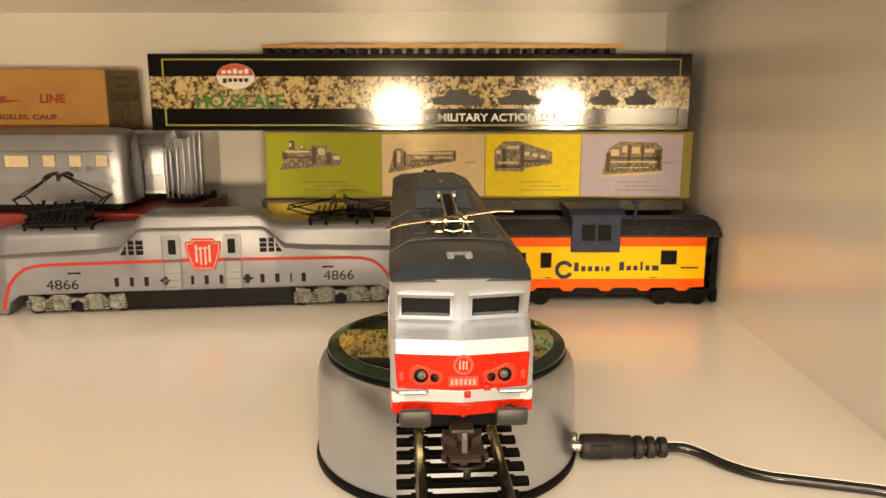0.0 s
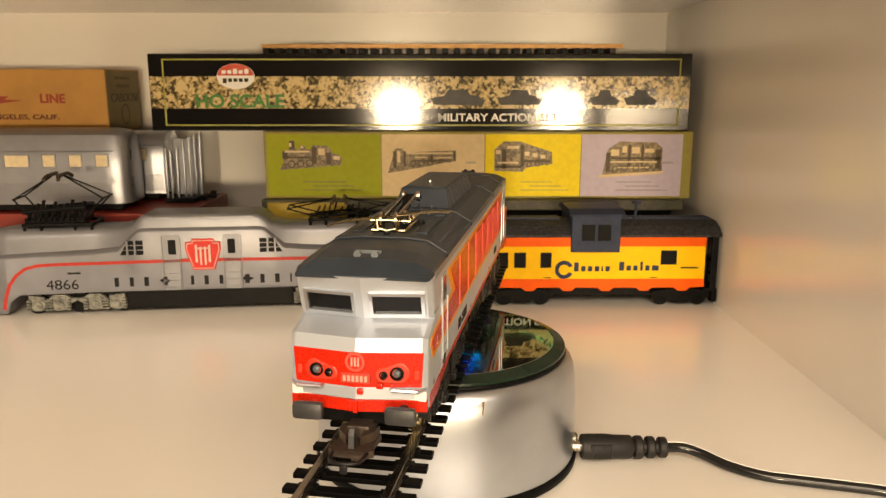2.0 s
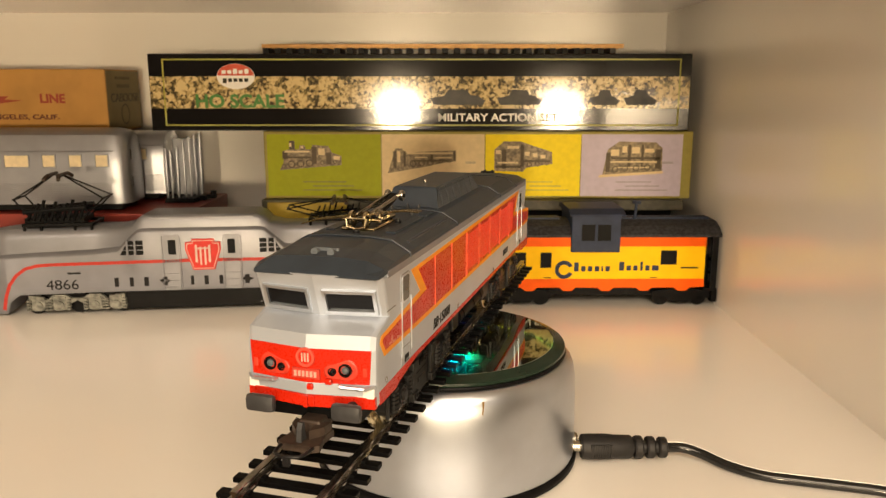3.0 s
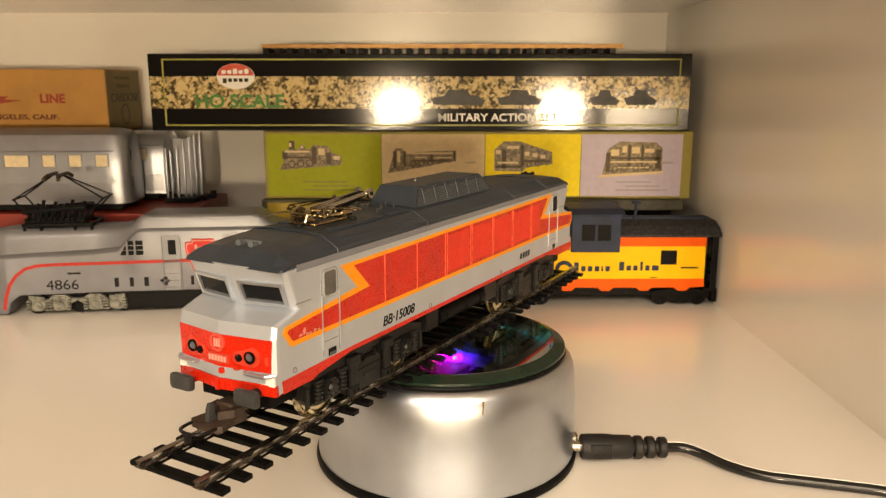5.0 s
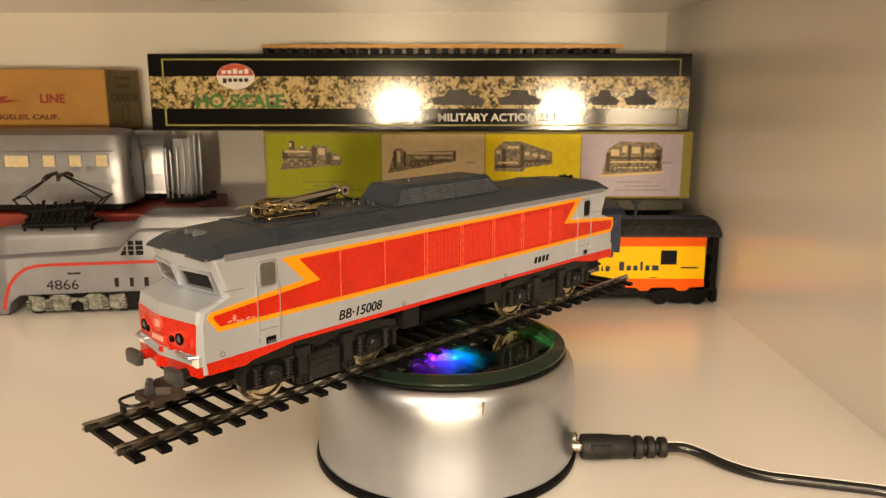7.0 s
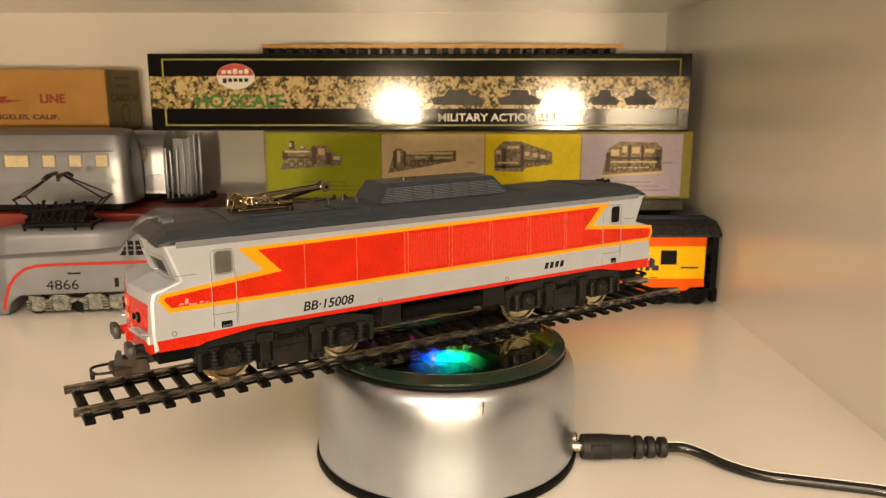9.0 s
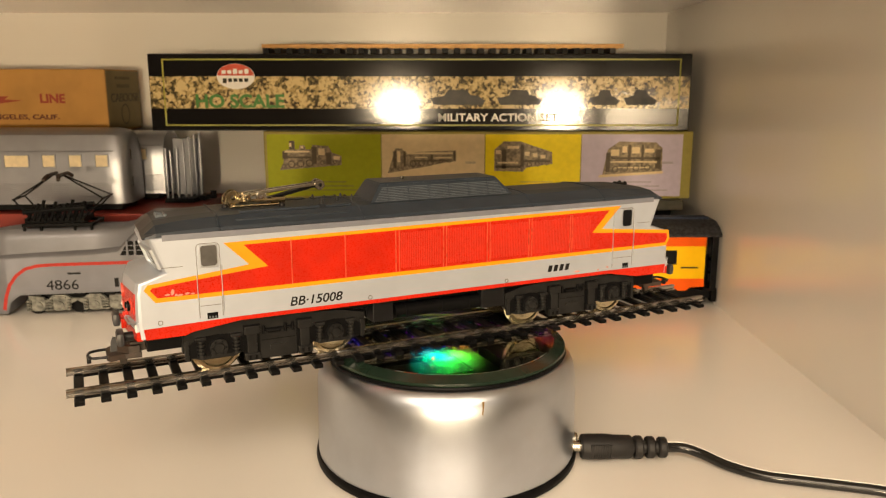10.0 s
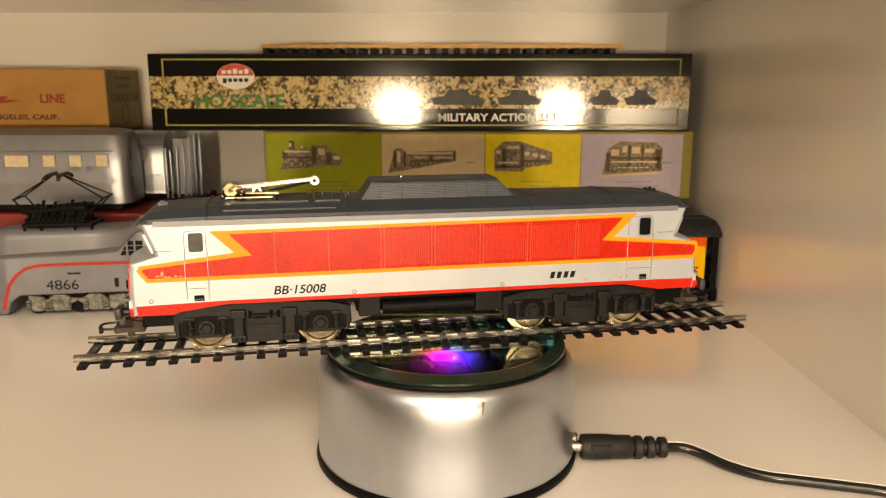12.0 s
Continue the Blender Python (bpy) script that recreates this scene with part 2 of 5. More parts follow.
def build_turntable():
    t = thing("display_turntable", "round silver motorised display turntable with a mirrored glass top", "turntable")
    part("drum", lathe([(0, 1.5), (45.0, 1.5), (45.3, 4), (45.2, 12), (45.0, 24), (44.8, 30), (44.3, 33.2), (43.4, 35.6), (42.2, 37.2), (41.2, 37.9), (40.6, 38.0), (40.2, 37.0), (39.0, 33.0), (0, 33.0)][1:], 128), DRUM, t, "satin silver drum with rounded shoulder", True)
    part("foot_ring", lathe([(40, 0.0), (45.2, 0.0), (46.0, 0.5), (46.2, 1.6), (46.0, 2.8), (45.5, 3.4), (40, 3.4)], 128), BLACK, t, "glossy black foot ring", True)
    bm = bmesh.new()
    rod(bm, (0, 0, 33.1), (0, 0, 33.6), 39, 64)
    part("well", bm, BLACK, t, "dark recess with coloured lamps")
    part("socket", lathe([(0.9, 0), (2.0, 0), (2.2, 0.6), (2.0, 1.4), (0.9, 1.4)], 20, centre=(44.2, -8, 7.0), axis="x"), CHROME, t)
    # added turning wheel stands for colour-changing lamps; two small lamps of one colour
    wheel = part("lamp_colour_stand_in", rod(bmesh.new(), (0, 0, 0), (0, 0, 0.5), 27.5, 64), lamp_colours(), t, "glowing wheel standing in for colour-changing lamps", m=at(0, 10.0, 33.8))
    # added disc: its graded transparency puts the soft edge on the glow
    part("glow_fade_disc", rod(bmesh.new(), (0, 0, 0), (0, 0, 0.4), 38.6, 72), glow_fade_cover(), t, "added black cover whose clear middle fades the lamp glow", m=at(0.5, -2.0, 34.6))
    for x, y, col, st in ((-4.6, -5.4, (1.0, 0.05, 0.06), 30), (2.9, -5.0, (0.04, 0.9, 0.2), 16)):
        bm = bmesh.new()
        bmesh.ops.create_uvsphere(bm, u_segments=12, v_segments=8, radius=0.5)
        bmesh.ops.translate(bm, vec=(x, y, 35.7), verts=bm.verts)
        rod(bm, (x, y, 35.02), (x, y, 35.5), 0.55, 12)
        part("coloured_lamp", bm, glowing("lamp_glow", col, st), t, "small glowing coloured lamp", True)
    disc = part("glass_disc", lathe([(0.01, 40.3), (37.0, 40.3), (37.2, 41.7), (37.0, 41.8), (0.01, 41.8)], 128), MIRROR, t, "smoked half-mirror glass disc")
    part("bevelled_rim", lathe([(37.3, 39.2), (41.0, 39.2), (41.2, 39.6), (41.1, 40.3), (37.3, 41.78)], 128), BEVEL_GLASS, disc, "dark green bevelled glass rim")
    part("seal_ring", lathe([(39.5, 38.1), (41.4, 38.1), (41.5, 38.6), (41.2, 39.1), (39.5, 39.1)], 128), BLACK, disc, "black seal ring")
    part("tape_mark", prism([(0.1, 0.6), (0.45, 0), (0.6, 2.4), (0.8, 4.6), (0.15, 4.6), (0.25, 2.2)], 0, 0.15), material("amber_glue", (0.24, 0.14, 0.035), 0.5), t, "small amber glue mark", m=at(10.6, -43.35, 31.0) @ pose(0, 0, 0, 0, 0, 13))
    return t, disc, wheel


def build_plug():
    p = thing("power_plug", "black ribbed power plug with cable lying on the shelf", "cable")
    bm = lathe([(0.01, 0), (3.9, 0), (4.3, 0.5), (4.4, 3), (4.4, 9), (4.1, 11), (4.0, 17.0), (3.6, 17.6), (0.01, 17.6)], 28, centre=(46.6, -10, 5.0), axis="x")
    part("plug_body", bm, RUBBER, p, "ribbed black plug grip", True)
    bm = bmesh.new()
    for i in range(10):
        box(bm, 49.5 + i * 0.75, 49.9 + i * 0.75, -14.6, -13.9, 2.6, 7.6)
    part("grip_ribs", bm, RUBBER, p)
    part("barrel", lathe([(0.9, 0), (2.0, 0), (2.0, 3.6), (0.9, 3.6)], 20, centre=(43.6, -10, 5.2), axis="x"), CHROME, p, "bare metal plug barrel", True)
    for x, r in ((65.0, 4.0), (69.2, 3.8), (73.4, 3.6)):
        part("strain_ring", lathe([(1.5, 0), (r - 0.4, 0), (r, 0.5), (r, 2.3), (r - 0.4, 2.8), (1.5, 2.8)], 24, centre=(x, -10, 4.8), axis="x"), RUBBER, p, "", True)
    part("neck", lathe([(0.01, 0), (2.4, 0), (2.0, 12.6), (0.01, 12.6)], 20, centre=(64, -10, 4.9), axis="x"), RUBBER, p, "", True)
    path = [(75, -10, 4.7), (82, -9.5, 4.4), (88, -12, 3.4), (95, -18.4, 2.3), (104.5, -24.5, 1.9), (116, -28, 1.9), (129, -31.5, 1.9), (140, -35, 1.9), (151, -42, 1.9), (156, -60, 1.9), (157, -84, 1.9), (157, -95, -4), (157, -97, -60), (155, -98, -200)]
    part("cord", smooth_tube(path, 1.75, 14), CORD, p, "glossy black round cord", True)
    part("cord_stripe", smooth_tube([(x, y + 0.5, z + 1.5) for x, y, z in path], 0.42, 8), WHITE, p, "thin white stripe along the cord", True)
    return p


# ---- track, in the locomotive's space: x along, z up from the railhead ----
def build_track():
    t = thing("track_section", "straight piece of model railway track with black sleepers", "track")
    for s in (1, -1):
        bm = prism([(-1.35, -1.9), (1.35, -1.9), (1.35, -1.6), (0.35, -1.3), (0.35, -0.75), (0.85, -0.55), (0.9, -0.1), (0.7, 0.0), (-0.7, 0.0), (-0.9, -0.1), (-0.85, -0.55), (-0.35, -0.75), (-0.35, -1.3), (-1.35, -1.6)], -121.0 if s > 0 else -122.5, 110, axis="x")
        bmesh.ops.translate(bm, vec=(0, 9.15 * s, 0), verts=bm.verts)
        part("rail", bm, RAIL, t, "worn nickel silver rail")
    base = bmesh.new()
    box(base, -1.35, 1.35, -14.6, 14.6, -3.2, -1.92, bevel=0.2)
    for s in (1, -1):
        for q in (-1, 1):
            box(base, -1.0, 1.0, s * 9.15 + q * 1.75 - 0.5, s * 9.15 + q * 1.75 + 0.5, -2.0, -1.35)
    x = 106.8
    first = None
    while x > -119:
        if first is None:
            first = part("sleeper", base, BLACK, t)
            first.location.x = x * MM
        else:
            o = new("sleeper", first.data)
            o.parent, o.location = t, (x * MM, 0, 0)
        x -= 6.75
    bm = bmesh.new()
    for s in (1, -1):
        box(bm, -117, 106, s * 9.15 - 0.8, s * 9.15 + 0.8, -3.0, -1.98)
    part("sleeper_web", bm, BLACK, t)
    return t


# ---- the locomotive ----
XC = -2.7
HW = 15.6


HOUSING_GREY = material("mid_grey_plastic", (0.10, 0.115, 0.13), 0.35, vary=0.2)
FADED = material("faded_pink_paint", (0.70, 0.34, 0.28), 0.5)
# lighter red puts the glint of the panel ribs into their colour
RIB_RED = material("glint_red_edge", (0.70, 0.10, 0.045), 0.3, vary=0.4, scale=500)
FADED_WHITE = material("chipped_pale_paint", (0.62, 0.26, 0.20), 0.6)
GROOVE = material("grey_groove", (0.20, 0.19, 0.18), 0.6)
BUFFER_GREY = material("buffer_plastic", (0.042, 0.043, 0.046), 0.4, vary=0.3, scale=300, bump=0.08)
# slightly lighter than the side panel's red
LOUVRE_RED = material("lighter_red_louvre", (0.60, 0.040, 0.018), 0.36, vary=0.15, scale=900)
POD_RED = material("rubbed_red_moulding", (0.60, 0.045, 0.022), 0.38, vary=0.3, scale=400)
# grey stands for the duller reflection of an inward-leaning body edge
CANT_GREY = material("leaning_edge_shade_grey", (0.22, 0.23, 0.27), 0.4, 0.3, vary=0.08)


def build_locomotive():
    L = thing("electric_locomotive", "silver and red model electric locomotive with a grey roof", "locomotive")
    half = [(66.5, 16.5), (79.8, 14.9), (81.5, 13.8), (93.0, 13.3), (93.3, 18.4), (93.2, 26.5), (92.6, 29.7), (85.2, 31.9), (88.8, 42.0)]

    def outline(inset, bulge):
        ring = []
        for i, (x, z) in enumerate(half):
            b = bulge if i >= 3 else 0
            k = inset if i >= 3 else 0
            ring.append((XC + x + b - k, z + (inset * 0.4 if i in (3,) else 0) - (inset * 0.5 if i in (6, 8) else 0)))
        back = [(2 * XC - x, z) for x, z in ring[::-1]]
        return ring + back

    rings = []
    for y, ins, b in ((-HW, 1.3, 0), (-HW + 0.25, 0.5, 0), (-HW + 1.3, 0, 0.2), (-7.5, 0, 1.2), (0, 0, 2.3), (7.5, 0, 1.2), (HW - 1.3, 0, 0.2), (HW - 0.25, 0.5, 0), (HW, 1.3, 0)):
        rings.append([(x, y, z) for x, z in outline(ins, b)])
    body = part("body", loft(rings), SILVER_SIDE, L, "silver painted body with a broken nose", False)

    # roof
    def sect(x, hw, ze, zs, hs, zt):
        return [(x, -hw, ze), (x, -hw + 0.2, zs), (x, -hs, zt - 0.5), (x, -hs * 0.5, zt), (x, hs * 0.5, zt), (x, hs, zt - 0.5), (x, hw - 0.2, zs), (x, hw, ze)]

    rr = []
    for x, hw, ze, zs, hs, zt in ((90.2, 14.7, 41.5, 41.7, 11.4, 42.3), (89.4, 15.3, 41.6, 42.2, 11.8, 43.0), (86.6, 15.7, 42.0, 43.1, 11.6, 45.3), (80, 15.75, 42.4, 43.5, 11.2, 46.1), (66, 15.75, 42.8, 43.8, 11, 46.8)):
        rr.append(sect(XC + x, hw, ze, zs, hs, zt))
    rr += [[(2 * XC - x, y, z) for x, y, z in r] for r in rr[::-1]]
    roof = part("roof", loft(rr), ROOF, L, "dark grey chamfered roof")
    bm = loft([[(19.5, -8.6, 45.8), (19.5, 8.6, 45.8), (-32.8, 8.6, 45.8), (-32.8, -8.6, 45.8)], [(15.6, -6.9, 51.8), (15.6, 6.9, 51.8), (-27.0, 6.9, 51.8), (-27.0, -6.9, 51.8)], [(15.0, -6.3, 52.4), (15.0, 6.3, 52.4), (-26.5, 6.3, 52.4), (-26.5, -6.3, 52.4)]])
    part("roof_housing", bm, ROOF, roof, "raised grey ventilation housing")
    bm = bmesh.new()
    for i in range(6):
        x = 13 - i * 7.2
        for s in (1, -1):
            rod(bm, (x, s * 8.55, 46.0), (x, s * 6.95, 51.8), 0.2, 6)
    for s in (1, -1):
        rod(bm, (15.5, s * 6.95, 51.8), (-26.9, s * 6.95, 51.8), 0.18, 6)
    part("housing_rib", bm, ROOF, roof)
    for s in (1, -1):
        bm = bmesh.new()
        for k in range(9):
            f = 0.16 + k * 0.085
            y, z = 8.6 - 1.7 * f, 45.8 + 6.0 * f
            rod(bm, (19.0 - 3.9 * f - 0.8, s * (y + 0.05), z), (-32.4 + 5.8 * f + 0.8, s * (y + 0.05), z), 0.13, 5)
        tagged(part("housing_grille", bm, HOUSING_GREY, roof, "fine grey ventilation slats"), kind="stuff")
    for x in (67.0, 24.0, -36, -66):
        bm = bmesh.new()
        tube(bm, [(x, -15.7, 43.6), (x, -11.1, 46.3), (x, -5.5, 46.85), (x, 5.5, 46.85), (x, 11.1, 46.3), (x, 15.7, 43.6), (x, 15.8, 42.6)], 0.28, 6)
        part("roof_seam", bm, ROOF, roof)
    for s in (1, -1):
        for x0, x1 in ((62, 27.5),):
            part("roof_walkway", boxed(x1, x0, s * 13.0 - 0.8, s * 13.0 + 0.8, 44.5, 45.3, bevel=0.15), ROOF, roof)
        for x0, x1 in ((60, 36), (34, 26)):
            part("roof_plate", boxed(x1, x0, s * 8.2 - 1.3, s * 8.2 + 1.3, 46.3, 47.0, bevel=0.12), ROOF, roof)
    bm = bmesh.new()
    for y in (-2.0, 2.0):
        rod(bm, (80.4, y, 45.6), (82.6, y, 46.0), 0.62, 12, 0.85)
    box(bm, 79.5, 80.2, -2.9, 2.9, 45.2, 46.5, bevel=0.2)
    part("horn", bm, HOUSING_GREY, roof, "small twin horn")
    bm = bmesh.new()
    for y in (-1.6, 1.6):
        rod(bm, (-84, y, 45.4), (-86, y, 46.4), 0.6, 12, 0.8)
    rod(bm, (-84, -2.9, 46.2), (-84, 2.9, 46.2), 0.5, 8)
    part("horn", bm, FRAME_GREY, roof, "small twin horn")
    for x, y in ((31, -2), (28, 2), (25, -4), (24, 4), (22.5, 0), (34, 5), (34, -5)):
        bm = rod(bmesh.new(), (x, y, 46.6), (x, y, 48.4), 0.38, 10, 0.25)
        rod(bm, (x, y, 47.1), (x, y, 47.35), 0.62, 10)
        rod(bm, (x, y, 47.7), (x, y, 47.9), 0.5, 10)
        part("insulator", bm, BUFFER_GREY, roof, "small grey insulator")
    bm = bmesh.new()
    rod(bm, (5, 0, 52.3), (5, 0, 53.3), 0.6, 10)
    part("roof_bolt", bm, CHROME, roof)

    # pantograph
    pan = part("pantograph", tube(bmesh.new(), [(61.5, -4.2, 47.5), (61.5, 4.2, 47.5), (47, 4.2, 47.5), (47, -4.2, 47.5), (61.5, -4.2, 47.5)], 0.42, 8), BRASS, L, "folded brass single-arm pantograph", True)
    for x, y in ((62.6, 0), (46.5, 5.4), (46.5, -5.4)):
        bm = bmesh.new()
        rod(bm, (x, y, 46.3), (x, y, 47.6), 0.95, 12)
        rod(bm, (x, y, 47.5), (x, y, 48.0), 0.6, 10)
        part("mount", bm, FRAME_GREY, pan, "", True)
    for s in (1, -1):
        bm = boxed(-12.2, 12.2, -0.28, 0.28, -0.5, 0.5, bevel=0.12)
        part("upper_arm", bm, CHROME, pan, "flat polished upper arm", m=at(45.9, s * 1.55, 51.5) @ pose(0, 0, 0, 0, 5.2, 0))
        bm = lathe([(0.5, -0.55), (1.45, -0.55), (1.6, 0), (1.45, 0.55), (0.5, 0.55)], 22, centre=(33.6, s * 2.1, 52.3), axis="y")
        part("hinge_cheek", bm, CHROME, pan, "round bright hinge cheek", True)
    part("hinge_pin", rod(bmesh.new(), (33.6, -2.9, 52.3), (33.6, 2.9, 52.3), 0.55, 10), BLACK, pan)
    part("lower_arm", boxed(-9.0, 9.0, -1.2, 1.2, -0.5, 0.5, bevel=0.2), BLACK, pan, "dark lower arm", m=at(42.4, 0, 50.3) @ pose(0, 0, 0, 0, 12.5, 0))
    bm = rod(bmesh.new(), (45.6, 3.4, 48.6), (56.6, 3.4, 48.9), 0.55, 12)
    rod(bm, (45.2, 3.4, 48.6), (49.4, 3.4, 48.7), 0.9, 14)
    part("piston", bm, BRASS, pan, "small brass cylinder", True)
    part("gear_wheel", lathe([(0.8, -0.4), (2.1, -0.4), (2.2, 0), (2.1, 0.4), (0.8, 0.4)], 22, centre=(60.2, 1.9, 49.8), axis="y"), BRASS, pan, "", True)
    part("gear_wheel", lathe([(0.6, -0.7), (1.5, -0.7), (1.6, 0), (1.5, 0.7), (0.6, 0.7)], 20, centre=(52.0, 2.2, 49.6), axis="y"), CHROME, pan, "", True)
    part("gear_wheel", lathe([(0.8, -0.4), (2.1, -0.4), (2.2, 0), (2.1, 0.4), (0.8, 0.4)], 22, centre=(60.2, -1.9, 49.8), axis="y"), BRASS, pan, "", True)
    bm = tube(bmesh.new(), [(62.4, -2.6, 50.2), (62.8, -2.3, 48.2), (62.9, 0, 47.7), (62.8, 2.3, 48.2), (62.4, 2.6, 50.2), (62.4, -2.6, 50.2)], 0.36, 8)
    part("front_hoop", bm, BRASS, pan, "", True)
    part("cross_shaft", rod(bmesh.new(), (58.6, -5.2, 49.4), (58.6, 5.2, 49.4), 0.5, 10), BRASS, pan, "", True)
    for y in (-4.6, 4.6):
        bm = bmesh.new()
        bmesh.ops.create_uvsphere(bm, u_segments=12, v_segments=8, radius=0.9)
        bmesh.ops.translate(bm, vec=(56.4, y, 49.0 + y * 0.12), verts=bm.verts)
        part("brass_ball", bm, BRASS, pan, "", True)
    for dx in (0, 1.9):
        bm = bmesh.new()
        for (y0, z0), (y1, z1) in (((-16.6, 47.6), (-12.5, 48.9)), ((-12.5, 48.9), (11.5, 52.1)), ((11.5, 52.1), (15.2, 52.0))):
            loft([[(58.6 - dx - 0.6, y, z - 0.14), (58.6 - dx + 0.6, y, z - 0.14), (58.6 - dx + 0.6, y, z + 0.14), (58.6 - dx - 0.6, y, z + 0.14)] for y, z in ((y0, z0), (y1, z1))], bm)
        part("contact_strip", bm, BRASS, pan, "flat tilted brass contact strip")
    for y, z in ((-4.2, 49.6), (4.4, 50.8)):
        part("strip_holder", rod(bmesh.new(), (57.7, y, z - 2.0), (57.7, y, z + 0.2), 0.4, 8), BRASS, pan)

    # livery on both sides
    outer = [(88.2, 27.6), (85.4, 23.8), (-94.9, 24.0), (-96.4, 26.8), (-95.8, 29.9), (-65.3, 32.7), (-73.2, 40.4), (66.2, 39.1), (59.2, 32.2), (87.2, 29.0)]
    inner = [(86.6, 27.5), (84.8, 25.1), (-94.2, 25.3), (-95.2, 27.0), (-94.9, 28.8), (-61.0, 31.6), (-68.2, 39.2), (60.6, 38.1), (53.8, 31.2), (86.0, 28.1)]
    for s in (1, -1):
        y0 = s * (HW - 0.3)
        part("stripe", prism(outer, y0, s * (HW + 0.10)), ORANGE, body, "orange arrow stripe")
        part("side_panel", prism(inner, y0, s * (HW + 0.2)), RED, body, "red arrow panel")
        part("sill", prism([(88.6, 13.4), (89.0, 16.5), (62, 17.1), (-68, 17.1), (-95, 16.9), (-94.6, 13.6), (-82, 13.6), (-69, 15.9), (62.6, 15.9), (76, 14.2), (78, 13.4)], y0, s * (HW + 0.12)), RED, body, "red lower sill")
        # added strip: the lean's shade is in its colour, not in the shape
        part("cant_shade_strip", boxed(-88, 82.5, min(s * (HW - 0.3), s * (HW + 0.16)), max(s * (HW - 0.3), s * (HW + 0.16)), 40.9, 42.6, bevel=0.1), CANT_GREY, body, "cant strip under the roof, greyed for the body edge's duller reflection")
        for x in (46.9, 30.3, 13.8, 12.6, -2.7, -3.8, -18.7, -19.8, -34.8, -35.9, -51.5, -52.4):
            part("panel_rib", boxed(x - 0.15, x + 0.15, min(s * HW, s * (HW + 0.5)), max(s * HW, s * (HW + 0.5)), 25.2, 38.6), RIB_RED, body)
        bm = bmesh.new()
        for a, b in ((12.2, -2.4), (-4.2, -18.4), (-20.2, -34.5), (-36.3, -51.2), (-52.8, -60.5)):
            n = int((a - b) / 0.62)
            for i in range(n):
                x = a - 0.3 - i * 0.62
                box(bm, x - 0.13, x + 0.13, s * (HW + 0.19), s * (HW + 0.33), 26.3, 37.6)
        tagged(part("louvre", bm, LOUVRE_RED, body, "fine red ventilation ribs"), kind="stuff")
        # cab doors, windows and steps
        for f, x0, x1 in ((1, 74.0, 67.2), (-1, -79.4, -70.2)):
            a, b = min(x0, x1), max(x0, x1)
            door = part("cab_door", prism([(a, 17.2), (b, 17.2), (b, 39.6), (a, 39.6)], s * (HW - 0.2), s * (HW + 0.05)), SILVER_SIDE, body)
            for x in (a, b):
                part("door_rail", boxed(x - 0.11, x + 0.11, min(s * (HW + 0.12), s * (HW + 0.5)), max(s * (HW + 0.12), s * (HW + 0.5)), 19.5, 33.2, bevel=0.05), SILVER, door, "thin silver handrail")
            wa, wb = (68.2, 72.6) if f > 0 else (-78.2, -74.3)
            # grooves round the door leaf, round-cornered window in a raised frame
            def rounded(x0, x1, z0, z1, r):
                pts = []
                for cx, cz, a0 in ((x1 - r, z1 - r, 0), (x0 + r, z1 - r, 90), (x0 + r, z0 + r, 180), (x1 - r, z0 + r, 270)):
                    pts += [(cx + r * math.cos(radians(a0 + 22.5 * k)), cz + r * math.sin(radians(a0 + 22.5 * k))) for k in range(5)]
                return pts

            ring = bmesh.new()
            tube(ring, [(x, s * (HW + 0.03), z) for x, z in [(a + 0.2, 18.0)] + rounded(a + 0.2, b - 0.2, 18.0, 39.4, 1.2)[5:10][::-1] + rounded(a + 0.2, b - 0.2, 18.0, 39.4, 1.2)[:5][::-1] + [(b - 0.2, 18.0)]], 0.10, 5)
            rod(ring, (a + 0.5, s * (HW + 0.03), 21.4), (b - 0.5, s * (HW + 0.03), 21.4), 0.10, 5)
            part("door_groove", ring, GROOVE, door, "thin dark door groove")
            part("window_frame", prism(rounded(wa - 0.45, wb + 0.45, 32.4, 39.2, 1.1), s * (HW - 0.2), s * (HW + 0.16)), SILVER, door)
            part("side_window", prism(rounded(wa, wb, 32.9, 38.8, 0.8), s * (HW - 0.2), s * (HW + 0.22)), SIDE_GLASS if f > 0 else GLASS_DARK, door, "dark cab side window")
            step = part("foot_step", boxed(wa + 0.6, wb - 0.8, min(s * (HW - 0.1), s * (HW + 0.2)), max(s * (HW - 0.1), s * (HW + 0.2)), 17.4, 19.2), BLACK, door, "black step recess")
            bm = bmesh.new()
            for k in range(3):
                box(bm, wa + 1.0 + k * 0.85, wa + 1.5 + k * 0.85, min(s * HW, s * (HW + 0.3)), max(s * HW, s * (HW + 0.3)), 17.6, 18.2)
            part("step_tread", bm, HOUSING_GREY, step)
        for x0, x1, z in ((83.2, 77.6, 33.4), (-86.5, -81.0, 33.6)):
            part("panel_groove", rod(bmesh.new(), (x0, s * (HW + 0.02), z), (x1, s * (HW + 0.02), z), 0.11, 5), GROOVE, body)
        for x in (22.5, -26.5, 84.5):
            part("body_screw", lathe([(0.5, s * (HW - 0.1)), (0.72, s * (HW - 0.1)), (0.72, s * (HW + 0.16)), (0.5, s * (HW + 0.16))], 16, centre=(x, 0, 17.9), axis="y"), GROOVE, body, "small ring-shaped screw rim")
